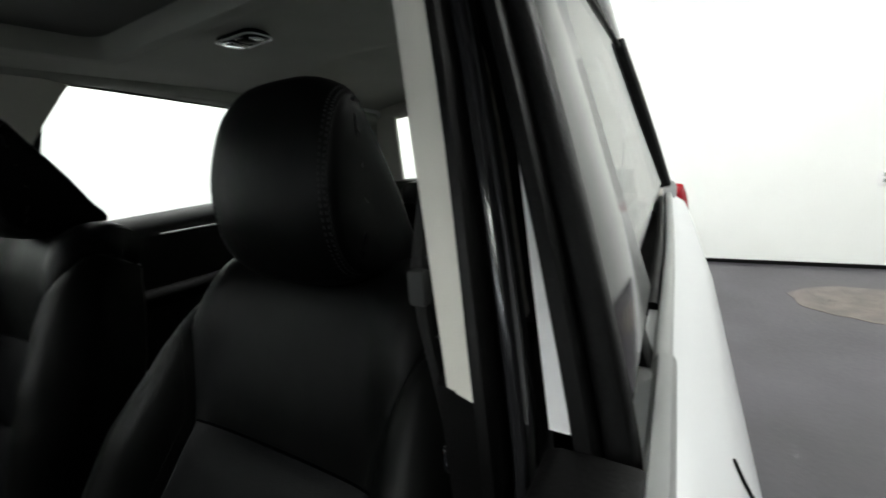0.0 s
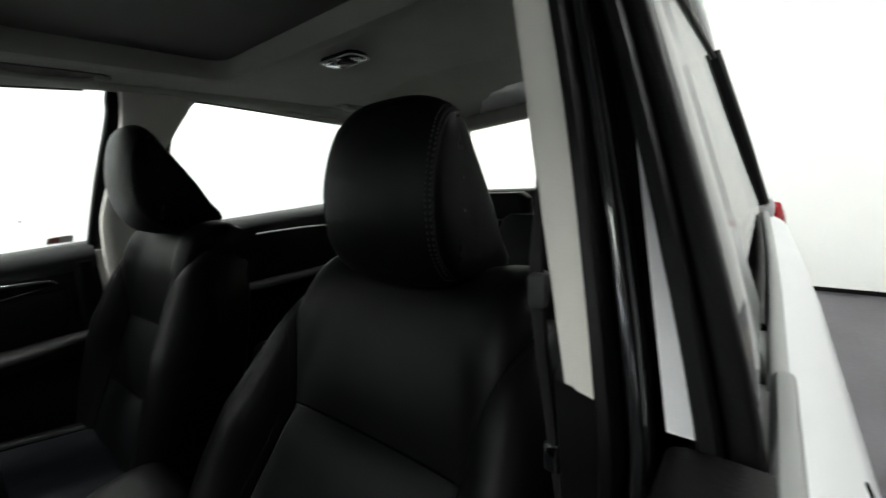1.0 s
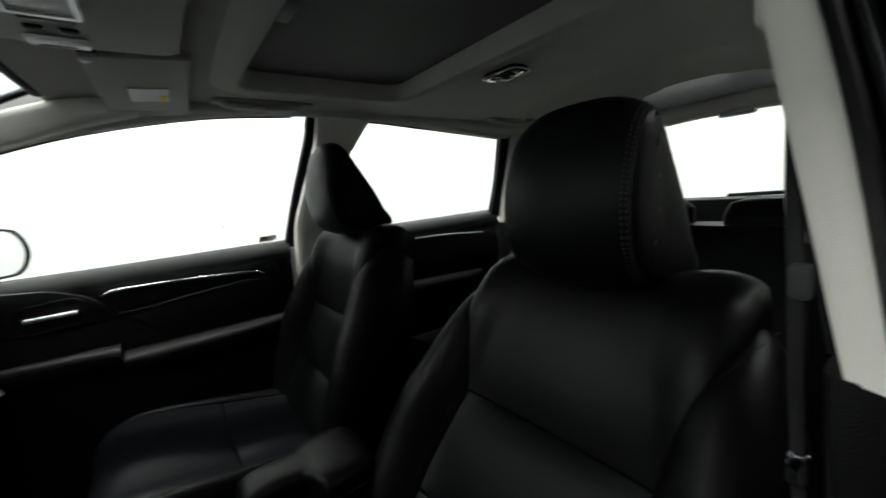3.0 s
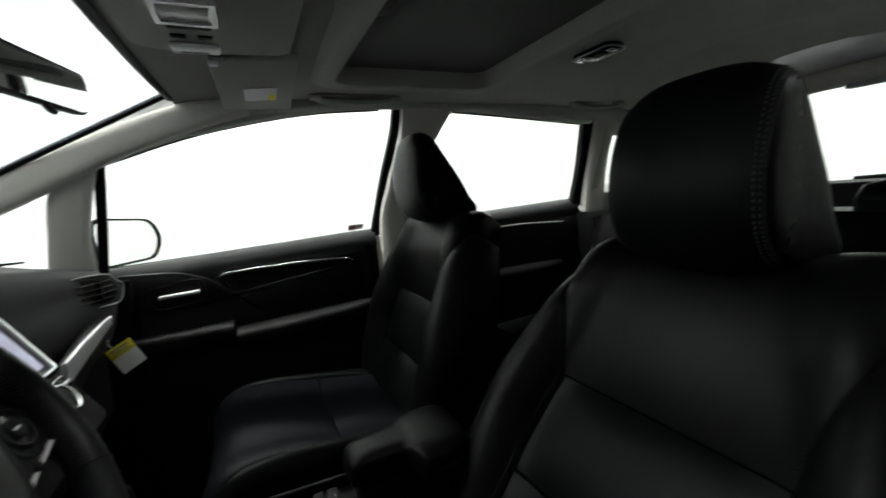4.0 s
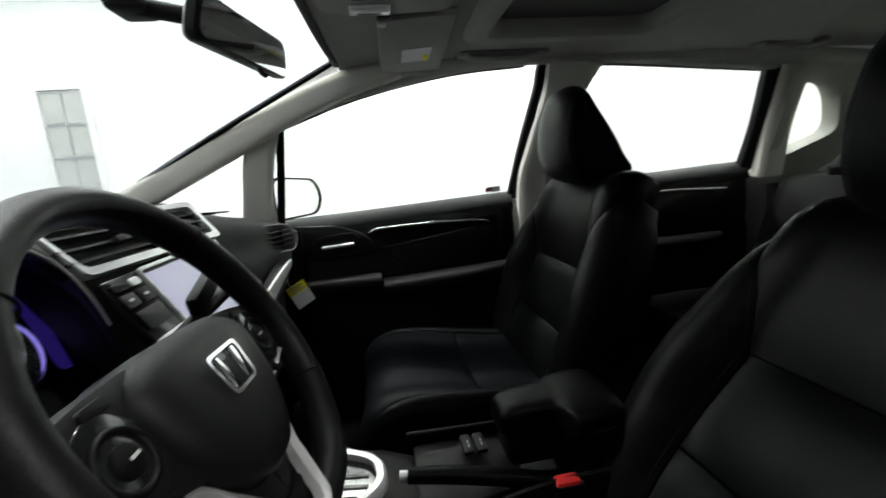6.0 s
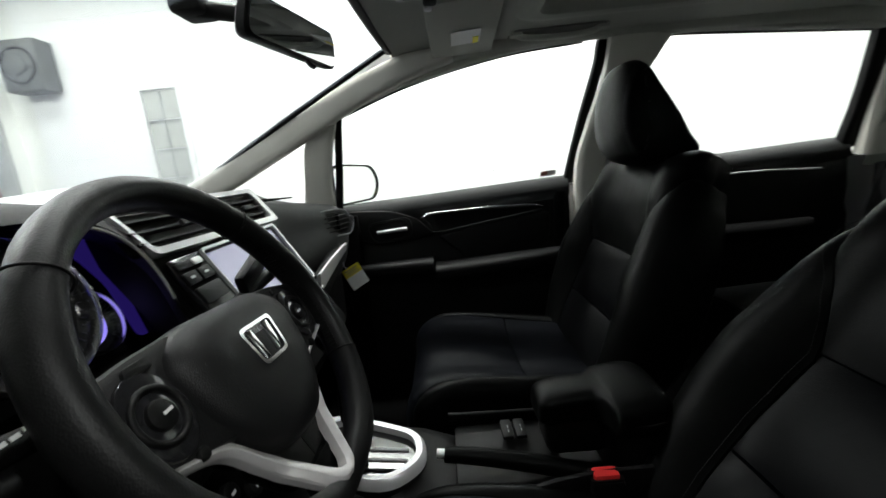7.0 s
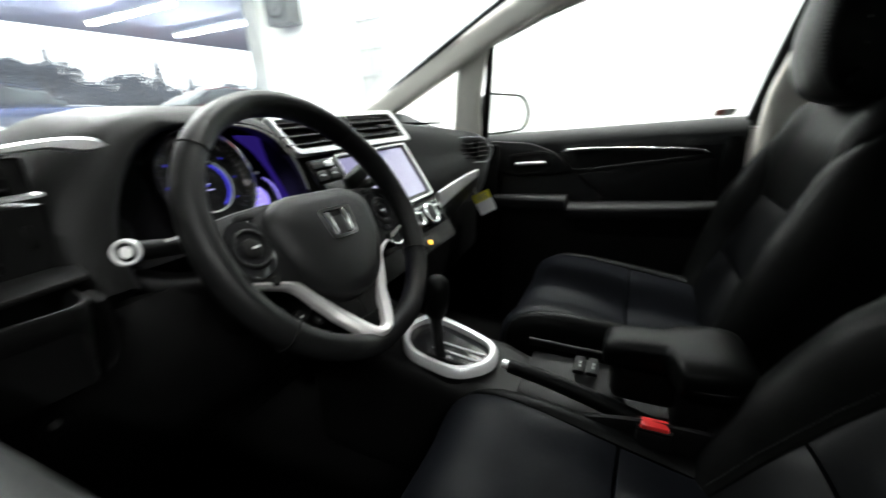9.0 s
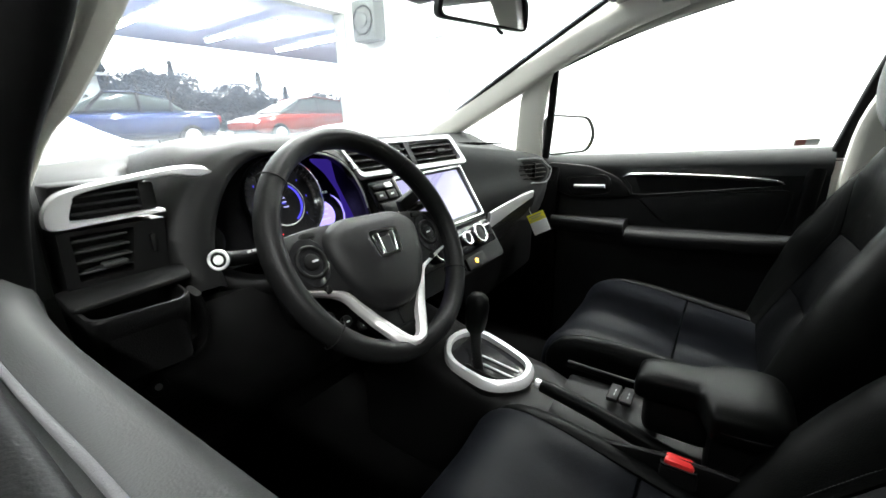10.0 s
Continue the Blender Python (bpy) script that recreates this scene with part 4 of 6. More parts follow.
def front_seat(cx, label, recline):
    seat = thing("front_seat", cx, 0, .335, label, "seat", "front seats")
    back, cush = padded(cx, BACK_SPINE, BACK_HALF, BACK_CROSS, (.5, 1.1, 1.45, 1.0, .6, .2, -.1)), padded(cx, CUSH_SPINE, CUSH_HALF, CUSH_CROSS, (.2, .5, 1.0, 1.0, 1.0))
    sign = 1 if back(0, .4)[1].y > 0 else -1
    sign2 = 1 if cush(0, .5)[1].z > 0 else -1

    def flip(fn, sg):
        return lambda u, v: (fn(u, v)[0], fn(u, v)[1] * sg)

    back, cush = flip(back, sign), flip(cush, sign2)

    def seam(s):
        """The seam between the middle of the backrest and a bolster: it runs out to the shoulder."""
        return lambda v: s * float(np.interp(v, (0, .2, .38, .44, .50, .56, .62, .68, .74, .80), (.33, .32, .30, .36, .44, .54, .64, .74, .84, .94)))

    def cush_seam(s):
        return lambda v: s * float(np.interp(v, (0, .15, .28, .45, .7, 1), (.80, .78, .70, .60, .50, .44)))

    b = part("backrest", patch(back, seam(-1), seam(1), .385, .995, 30, 34, .018, .005, 4), LEATHER, seat, "black leather backrest")
    part("centre_panel", patch(back, seam(-1), seam(1), .19, .385, 20, 14, .016, power=2.6), LEATHER_IN, b)
    part("centre_panel", patch(back, seam(-1), seam(1), .02, .19, 20, 12, .016, power=2.6), LEATHER_IN, b)
    for s in (-1, 1):
        inner, outer = seam(s), lambda v, s=s: s * .998
        part("side_bolster", patch(back, *((inner, outer) if s > 0 else (outer, inner)), .0, .80, 18, 42, .012, .005, 3), LEATHER, b)
        # double stitching along the bolster
        bm = bmesh.new()
        for v in np.arange(.03, .74, .006):
            q, n = back(s * (abs(inner(v)) + .030), float(v))
            q2, n2 = back(s * (abs(inner(v + .0035)) + .030), float(v) + .0035)
            tube([q + n * .0105, q2 + n2 * .0105], .0006, n=4, steps=2, bm=bm)
        part("stitching", bm, STITCH, b)
    # back shell
    rings = []
    for v in np.linspace(0, .97, 20):
        e1, _ = back(1, v)
        w = abs(e1.x - cx)
        rings.append([Vector((cx + w * k, e1.y - .03 * (1 - k ** 4), e1.z)) for k in np.linspace(-1, 1, 9)])
    part("back_shell", sheet(rings), PLASTIC, b)
    # the cushion panels take the lit copy of the leather
    c = part("cushion", patch(cush, cush_seam(-1), cush_seam(1), .10, .73, 24, 22, .012, power=4), CUSHION_LIT, seat, "black leather seat cushion")
    part("centre_panel", patch(cush, cush_seam(-1), cush_seam(1), .73, .98, 18, 14, .012, power=3), CUSHION_LIT, c)
    part("front_roll", patch(cush, cush_seam(-1), cush_seam(1), 0, .10, 18, 8, .006), LEATHER, c)
    for s in (-1, 1):
        inner, outer = cush_seam(s), lambda v, s=s: s * .998
        part("side_bolster", patch(cush, *((inner, outer) if s > 0 else (outer, inner)), .0, .99, 16, 32, .010), LEATHER, c)
    part("seat_base", box((cx - .22, -.05, .335), (cx + .22, .36, .50), .03), PLASTIC, seat)
    rings, bm = headrest_mesh(cx)
    h = part("headrest", bm, LEATHER, seat, "black leather headrest with stitched side seams", sharp=80)
    for s in (-1, 1):
        pick = (lambda k: rings[k]) if s < 0 else (lambda k: rings[-1 - k])
        part("seam_groove", tube([a.lerp(e, .4) for a, e in zip(pick(5)[2:34:2], pick(6)[2:34:2])], .0014, n=6, steps=48), RUBBER, h)
        for f in (.05, .75):
            bm = bmesh.new()
            dense = spline([tuple(a.lerp(e, f)) for a, e in zip(pick(6)[2:34], pick(7)[2:34])], 110)
            for a, e in zip(dense[::2], dense[1::2]):
                tube([a, e], .0009, n=4, steps=2, bm=bm)
            part("seam", bm, SEAM, h)
        part("post", tube([(cx + s * .06, -.27, 1.0), (cx + s * .06, -.265, 1.08)], .006, n=10, steps=2), PLASTIC, h)
    # the backrest and the headrest lean back about the hinge
    lean = Matrix.Translation((0, -.10, .77)) @ Matrix.Rotation(radians(recline), 4, "X") @ Matrix.Translation((0, .10, -.77))
    b.matrix_basis = lean
    # the headrest stands a little more upright than the backrest
    h.matrix_basis = Matrix.Translation((.0, 0, -.012 if recline else 0)) @ lean @ Matrix.Translation((0, -.25, 1.06)) @ Matrix.Rotation(radians(-.55 * recline), 4, "X") @ Matrix.Translation((0, .25, -1.06))
    return seat


front_seat(-.37, "black leather driver's seat with raised side bolsters", 13)
front_seat(.365, "black leather front passenger seat with raised side bolsters", 0)

# rear bench, its two backrests and headrests
rear = thing("rear_bench", 0, -.95, .335, "black leather rear bench with split backrest", "seat")
for s in (-1, 1):
    b = part("backrest", loft([ring((s * .31, y, z), (1, 0, 0), (0, 1, 0), w, .07, 24, 4) for y, z, w in ((-1.02, .55, .29), (-1.06, .7, .30), (-1.12, .9, .30), (-1.16, .98, .29), (-1.17, 1.0, .26))]), LEATHER, rear)
    part("headrest", loft([ring((s * .33, y, z), (1, 0, 0), (0, 1, 0), w, d, 24, 3.5) for y, z, w, d in ((-1.17, .97, .10, .03), (-1.165, .985, .125, .05), (-1.17, 1.025, .13, .055), (-1.185, 1.06, .12, .04), (-1.19, 1.07, .09, .02))]), LEATHER, b)
    part("cushion", loft([ring((s * .31, y, .56), (1, 0, 0), (0, 0, 1), .30, d, 24, 4) for y, d in ((-.50, .05), (-.52, .08), (-.75, .09), (-1.0, .08))]), LEATHER, rear)
part("centre_headrest", loft([ring((0, -1.18, z), (1, 0, 0), (0, 1, 0), w, .04, 20, 3.5) for z, w in ((.98, .09), (1.0, .11), (1.05, .11), (1.07, .08))]), LEATHER, rear)
part("bench_base", box((-.6, -1.0, .335), (.6, -.5, .50), .03), PLASTIC, rear)
part("belt_guide", box((-.52, -1.2, .955), (-.42, -1.1, 1.0), .01), PLASTIC, rear)

# parcel cover behind the bench
single("luggage_cover", box((-.62, -1.66, .93), (.62, -1.26, .96), .008), PLASTIC, "black luggage cover behind the rear bench", "cover")

# driver's seat belt: webbing hanging by the pillar and its buckle by the console
belt = thing("seat_belt", -.66, -.2, .9, "black webbing seat belt of the driver's seat", "seat belt", "seat belts")
part("webbing", tube([(-.60, -.26, 1.26), (-.628, -.165, 1.12), (-.640, -.132, 1.06), (-.638, -.158, .94), (-.645, -.19, .70), (-.645, -.2, .45)], .005, .003, up=(.3, 1, .2), n=8, e=4), STITCH, belt)
part("webbing_stop", box((-.649, -.132, 1.056), (-.637, -.122, 1.078), .003), SOFT, belt, "dark grey plastic stop on the webbing")
part("guide", box((-.625, -.285, 1.25), (-.575, -.235, 1.30), .01), TRIM, belt, "light grey belt guide")
part("tongue", box((-.645, -.160, .918), (-.632, -.150, .942), .003), CHROME, belt)
belt = thing("seat_belt", .64, -.3, .9, "black webbing seat belt of the passenger seat", "seat belt", "seat belts")
part("webbing", tube([(.598, -.285, 1.20), (.640, -.262, 1.0), (.662, -.25, .75), (.672, -.25, .45)], .022, .002, up=(0, 1, .2), n=8, e=4), STITCH, belt)
part("guide", box((.582, -.315, 1.17), (.618, -.262, 1.225), .01), PLASTIC, belt)
buckle = thing("belt_buckle", -.14, .05, .6, "red push button belt buckle beside the driver's seat", "buckle")
part("housing", box((-.178, .034, .53), (-.144, .084, .628), .008), PLASTIC, buckle)
part("button", box((-.172, .040, .622), (-.150, .079, .637), .006), RED, buckle, "red plastic release button")
part("button_frame", frame_prism([(x, y, .628) for x, y in rounded([(-.176, .036), (-.146, .036), (-.146, .083), (-.176, .083)], .006)], [(x, y, .628) for x, y in rounded([(-.173, .039), (-.149, .039), (-.149, .080), (-.173, .080)], .006)], (0, 0, .003)), PLASTIC, buckle)

# ---- dashboard ----
dash = thing("dashboard", 0, .85, .7, "dark grey moulded dashboard with silver trim", "dashboard")
PROF = {  # x: (front edge y, z of the brow, height of the top)
    -.70: (.66, 1.045), -.60: (.655, 1.062), -.55: (.660, 1.068), -.50: (.76, 1.075), -.36: (.775, 1.093), -.22: (.76, 1.098), -.16: (.695, 1.096), 0: (.68, 1.085), .14: (.65, 1.07), .30: (.63, 1.05), .46: (.60, 1.03), .60: (.585, 1.012), .70: (.60, .995)}
rows = []
for x, (yf, zt) in PROF.items():
    base = 1.18 - .25 * (abs(x) / .7) ** 2 * .5
    low = .80 if x > -.1 else .78
    back = 1.075 if x > -.45 else 1.066
    prof = [(base, back), (base - .12, back + .004), (.5 * (base + yf), .5 * (zt + back + .003)), (yf + .05, zt), (yf + .012, zt - .012), (yf, zt - .04), (yf - .002, .96), (yf - .01, .90), (yf + .02, low), (yf + .10, .70), (yf + .25, .62)]
    rows.append([Vector((x, y, z)) for y, z in spline(prof, 34)])
smooth = [spline([tuple(r[k]) for r in rows], 45) for k in range(34)]
part("upper_shell", sheet([[Vector(p) for p in s] for s in smooth]), SOFT, dash, sharp=70)
# defroster slots at the passenger's corner of the top
for k in range(7):
    part("defroster_slot", box((.50 + k * .017, .80 - k * .012, 1.040), (.508 + k * .017, .85 - k * .012, 1.0515 - k * .0012), .002), RUBBER, dash)

part("dash_end", loft([ring((x, y, z), (1, 0, 0), (0, 1, 0), w, .03, 20, 4) for x, y, z, w in ((-.668, .64, .955, .022), (-.667, .64, .99, .022), (-.665, .642, 1.03, .023), (-.662, .65, 1.06, .024), (-.658, .665, 1.072, .018))]), SOFT, dash)

# instrument hood and cluster
def arch(left, right, top, low, y, bend=.62):
    """An upright arch round the instruments: straight cheeks and a rounded brow, leaning back with height."""
    mid, half, shoulder = (left + right) / 2, (right - left) / 2, top - .105
    pts = [(left, low), (left, (low + shoulder) / 2)]
    for a in np.linspace(math.pi, 0, 37):
        c, n = math.cos(a), math.sin(a)
        pts.append((mid + half * math.copysign(abs(c) ** bend, c), shoulder + .105 * n ** .8 - (.060 * abs(c) ** 1.6 * n ** .4 if c < 0 else 0)))
    pts += [(right, (low + shoulder) / 2), (right, low)]
    return [Vector((x, y + .30 * (z - .985), z)) for x, z in pts]


part("instrument_hood", sheet([arch(-.560, -.186, 1.094, .90, .84), arch(-.558, -.188, 1.106, .905, .76), arch(-.556, -.190, 1.108, .91, .70), arch(-.550, -.196, 1.104, .915, .63), arch(-.543, -.203, 1.098, .92, .604), arch(-.532, -.209, 1.092, .925, .594), arch(-.503, -.216, 1.083, .925, .590), arch(-.494, -.217, 1.079, .92, .594), arch(-.488, -.205, 1.077, .91, .62), arch(-.500, -.165, 1.080, .90, .69)]), PLASTIC, dash, "black grained instrument hood", sharp=60)
cl = part("instrument_panel", prism([(-.315 + x, .695 + .25 * z, .955 + z) for x, z in rounded([(-.18, -.05), (.17, -.05), (.165, .08), (.10, .125), (-.11, .125), (-.175, .08)], .03)], (0, .01, 0)), GLOSS, dash, "gloss black instrument panel lit blue")
nrm = Vector((0, -.95, .30)).normalized()
side_v = Vector((1, 0, 0))
up_v = nrm.cross(side_v)
up_v = up_v if up_v.z > 0 else -up_v
DIALS = ((-.482, .640, .968, .030), (-.365, .622, 1.008, .066), (-.243, .676, .957, .036))
for cx, cy, cz, r in DIALS:
    c = Vector((cx, cy, cz))
    if r > .035:
        part("dial_ring", hoop(c + nrm * .006, nrm, r, .0016, 56, depth=.010), CHROME, cl)
    d = part("dial", disc(c - nrm * .004, nrm, r - .002, .006), GLOSS, cl)
    bm = bmesh.new()
    for k in range(37):
        a = radians(-45 + k * 270 / 36)
        o = side_v * math.cos(a) + up_v * math.sin(a)
        tube([c + nrm * .0030 + o * (r * (.86 if k % 4 else .80)), c + nrm * .0030 + o * (r * .93)], .0005, .0004, up=nrm, n=4, steps=2, bm=bm)
    part("tick_marks", bm, DIMTICK, d)
    if r > .06:
        part("inner_ring", hoop(c + nrm * .004 - up_v * .006, nrm, r * .52, .0011, 48), STEEL, d)
        for k in range(8):
            a = radians(215 - k * 250 / 7)
            o = side_v * math.cos(a) + up_v * math.sin(a)
            part("number", bars(c + nrm * .0030 + o * (r * .70) - side_v * .0035 - up_v * .002, side_v, up_v, [(0, .0012, 0, .003)]), BLUE, d)
        glow = [c + nrm * .0030 - up_v * .006 + side_v * (r * .48 * math.cos(a)) + up_v * (r * .48 * math.sin(a)) for a in np.linspace(-1.1, 1.1, 16)]
        glow += [c + nrm * .0030 - up_v * .006 + side_v * (r * .40 * math.cos(a) + .002) + up_v * (r * .43 * math.sin(a)) for a in np.linspace(1.1, -1.1, 16)]
        part("blue_crescent", prism(glow, nrm * .0008), BLUE, d)
        part("readout", bars(c + nrm * .0036 - up_v * .016 - side_v * .006, side_v, up_v, [(.004, .009, .018, .0016), (.002, .010, .012, .0014), (.003, .012, .004, .0016)]), PALEBLUE, d)
        part("needle", tube([c + nrm * .006 - up_v * .006, c + nrm * .006 + (side_v * -.78 + up_v * .10) * (r * .8)], .0010, .0008, up=nrm, n=6, steps=2), BLUE, d)
    elif r > .035:
        part("glow", disc(c + nrm * .0022 - side_v * .004, nrm, r * .70, .0012), VIOLET, d)
        part("readout", bars(c + nrm * .0040 - up_v * .016 - side_v * .022, side_v, up_v, [(0, .03, .024, .003), (.004, .026, .015, .003), (0, .03, .006, .003)]), PALEBLUE, d)
# glowing plate stands in for the dials' blue light reflected off the hood
part("blue_reflection", prism([(x, .655 + .25 * (z - .955), z) for x, z in rounded([(-.262, 1.062), (-.205, 1.056), (-.176, 1.022), (-.164, .975), (-.170, .925), (-.208, .925), (-.214, .995), (-.234, 1.035)], .012)], (0, .002, 0)), DEEPBLUE, cl)
part("panel_rim", tube([p + Vector((-.001, -.003, -.001)) for p in arch(-.494, -.217, 1.079, .93, .592)[22:40:2]], .0012, .002, n=8), STEEL, cl)
part("telltale", disc((-.388, .604, .960), nrm, .004, .002), REDLIGHT, cl)
for x in (-.272, -.265):
    part("telltale", disc((x, .640, 1.005), nrm, .0022, .002), CARD, cl)
part("lower_bezel", tube([(-.47, .64, .905), (-.42, .615, .885), (-.32, .605, .875), (-.2, .61, .885), (-.15, .63, .905)], .025, .018, e=3), RUBBER, dash)

# driver's side vent in a silver frame, shelf and pocket below
v = part("side_vent", box((-.630, .612, 1.026), (-.545, .66, 1.066), .004), RUBBER, dash)
outer = spline([(-.476, 1.066), (-.488, 1.0735), (-.520, 1.0745), (-.578, 1.0675), (-.622, 1.0605), (-.638, 1.047), (-.6425, 1.030), (-.635, 1.0235), (-.600, 1.0245), (-.537, 1.0255)], 46)
inner = spline([(-.480, 1.063), (-.496, 1.060), (-.524, 1.0655), (-.578, 1.0620), (-.612, 1.0560), (-.6185, 1.049), (-.6235, 1.036), (-.621, 1.0305), (-.598, 1.0285), (-.537, 1.0295)], 46)
face = [[(x, .598, z) for x, z in outer], [(x, .594, z - (z - b) * .2) for (x, z), (a, b) in zip(outer, inner)], [(x, .594, z - (z - b) * .2) for (x, z), (a, b) in zip(inner, outer)], [(x, .600, z) for x, z in inner]]
part("silver_frame", sheet(face, (0, .012, 0)), SILVER, v, "satin silver vent surround", sharp=50)
for k in range(3):
    part("slat", box((-.618, .604, 1.0345 + k * .009), (-.556, .636, 1.0365 + k * .009), .0008), SOFT, v)
part("end_cheek", box((-.556, .603, 1.030), (-.540, .640, 1.0615), .003), PLASTIC, v)
vb2 = part("lower_vent", frame_prism([(x, .600, z) for x, z in ((-.640, .957), (-.545, .955), (-.538, 1.0185), (-.636, 1.0205))], [(x, .600, z) for x, z in ((-.628, .967), (-.580, .966), (-.570, 1.014), (-.626, 1.016))], (0, .05, 0)), PLASTIC, dash)
part("vent_back", box((-.634, .630, .960), (-.560, .634, 1.018)), RUBBER, vb2)
for k in range(4):
    part("slat", box((-.626, .604, .973 + k * .0115), (-.576, .622, .9752 + k * .0115), .0006), SOFT, vb2)
part("vent_tab", box((-.606, .598, .9765), (-.583, .610, .9815), .0015), SOFT, vb2)
part("tilt_wheel", box((-.558, .596, .982), (-.552, .606, 1.003), .002), RUBBER, vb2)
part("ledge", prism([(x, y, .955) for x, y in rounded([(-.655, .535), (-.545, .545), (-.53, .60), (-.65, .61)], .01)], (0, 0, .006), .002), PLASTIC, dash)
pm = [(x, y) for x, y in rounded([(-.652, .505), (-.572, .505), (-.560, .52), (-.552, .585), (-.575, .60), (-.652, .60)], .015)]
pc = Vector((-.605, .552))
lip = lambda x, y: .953 - .05 * (x + .65) + .05 * (y - .5)
ring_at = lambda f, dz: [Vector((pc.x + (x - pc.x) * f, pc.y + (y - pc.y) * f, lip(x, y) + dz)) for x, y in pm]
low = [Vector((pc.x + (x - pc.x) * .93 + .004, pc.y + (y - pc.y) * .8 + .03, .862)) for x, y in pm]
pk = part("cup_holder_pocket", loft([low, [p * .15 + q * .85 for p, q in zip(low, ring_at(1.0, -.01))], ring_at(1.0, -.003), ring_at(.975, 0), ring_at(.91, 0), ring_at(.88, -.004), ring_at(.84, -.07)]), PLASTIC, dash, "open cup holder pocket")
part("pocket_wing", tube([(-.553, .53, .945), (-.545, .54, .91), (-.546, .55, .878), (-.565, .55, .866)], .004, .012, up=(0, -1, 0), e=3), PLASTIC, dash)
part("knee_panel", sheet([[Vector((x, y, z)) for x in np.linspace(-.69, -.10, 7)] for y, z in ((.60, .90), (.575, .84), (.58, .76), (.66, .66), (.78, .60))], (0, .02, 0)), PLASTIC, dash)
bl = part("bonnet_release", disc((-.598, .566, .835), (0, -1, .2), .0115, .004, .002), PLASTIC, dash)
part("release_mark", disc((-.598, .5615, .8365), (0, -1, .2), .004, .001), INK, bl)

# centre stack, leaning back
SN = Vector((0, -.854, .52))
SU = Vector((0, .52, .854))
S0 = Vector((-.06, .62, 1.046))


def on_stack(x, h, d=0.0):
    """A place on the stack: x across, h up the slope from its vent row, d proud of it."""
    return Vector((x, S0.y, S0.z)) + SU * h + SN * d


def stack_slab(x0, x1, h0, h1, d0, d1, r=.006, bevel=.002):
    return prism([on_stack(x, h, d0) for x, h in rounded([(x0, h0), (x1, h0), (x1, h1), (x0, h1)], r)], SN * (d1 - d0), bevel)


st = part("fascia", stack_slab(-.212, .128, -.276, .045, -.06, -.006, .015), PLASTIC, dash)
vf = part("centre_vent", stack_slab(-.235, .13, -.022, .032, -.005, .002), RUBBER, st)
part("silver_frame", frame_prism([on_stack(x, h, .0) for x, h in rounded([(-.218, -.030), (.14, -.035), (.125, .042), (-.238, .042)], .012)], [on_stack(x, h, .0) for x, h in rounded([(-.212, -.021), (.122, -.024), (.110, .033), (-.230, .033)], .01)], SN * .012), SILVER, vf, "satin silver vent surround")
for k in range(3):
    for x0, x1 in ((-.23, -.065), (-.045, .112)):
        part("slat", stack_slab(x0, x1, -.014 + k * .015, -.011 + k * .015, .002, .012, .001, 0), PLASTIC, vf)
part("divider", stack_slab(-.063, -.047, -.02, .032, .002, .012, .002, 0), PLASTIC, vf)
for x in (-.14, .035):
    part("vent_tab", stack_slab(x, x + .03, -.002, .006, .010, .018, .002, .001), SOFT, vf)
au = part("audio_unit", stack_slab(-.205, .118, -.175, -.038, -.005, .004, .008), GLOSS, st)
part("touch_screen", stack_slab(-.132, .086, -.156, -.047, .0042, .006, .004, 0), SCREEN, au, "large colour display behind dark glass")
part("screen_edge", frame_prism([on_stack(x, h, .003) for x, h in rounded([(-.138, -.168), (.104, -.168), (.108, -.038), (-.138, -.038)], .006)], [on_stack(x, h, .003) for x, h in rounded([(-.1365, -.165), (.098, -.165), (.102, -.042), (-.1365, -.042)], .006)], SN * .006), SILVER, au)
part("disc_slot", stack_slab(-.200, -.145, -.056, -.046, .004, .007, .003, .001), PLASTIC, au)
for k in range(2):
    kb = part("audio_key", stack_slab(-.202 + k * .030, -.176 + k * .030, -.078, -.061, .004, .008, .003, .001), PLASTIC, au)
    part("key_mark", bars(on_stack(-.194 + k * .030, -.071, .0082), (1, 0, 0), SU, [(0, .008, 0, .003)]), GREYBAR, kb)
part("small_display", stack_slab(-.200, -.148, -.108, -.084, .004, .0075, .003, .001), PLASTIC, au)
part("lower_bar", stack_slab(-.204, -.142, -.126, -.121, .004, .008, .002, .001), SILVER, au)
part("hazard_key", stack_slab(-.170, -.150, -.056, -.046, .007, .009, .004, .001), SILVER, au)
part("knob_strip", stack_slab(-.20, .110, -.236, -.180, -.008, .002, .008), GLOSS, st)
part("knob_strip_edge", stack_slab(-.10, .112, -.196, -.192, .002, .005, .002, .001), SILVER, st)
for x, r in ((-.018, .013), (.036, .0205), (-.12, .0205)):
    k = part("knob", disc(on_stack(x, -.208, .0), SN, r, .018, .003), RUBBER, st)
    part("knob_ring", hoop(on_stack(x, -.208, .017), SN, r, .0035), CHROME, k)
part("switch_row", stack_slab(-.04, .035, -.272, -.244, -.006, .002, .006), PLASTIC, st)
part("seat_heat_light", disc(on_stack(-.006, -.258, .002), SN, .005, .002), AMBER, st)

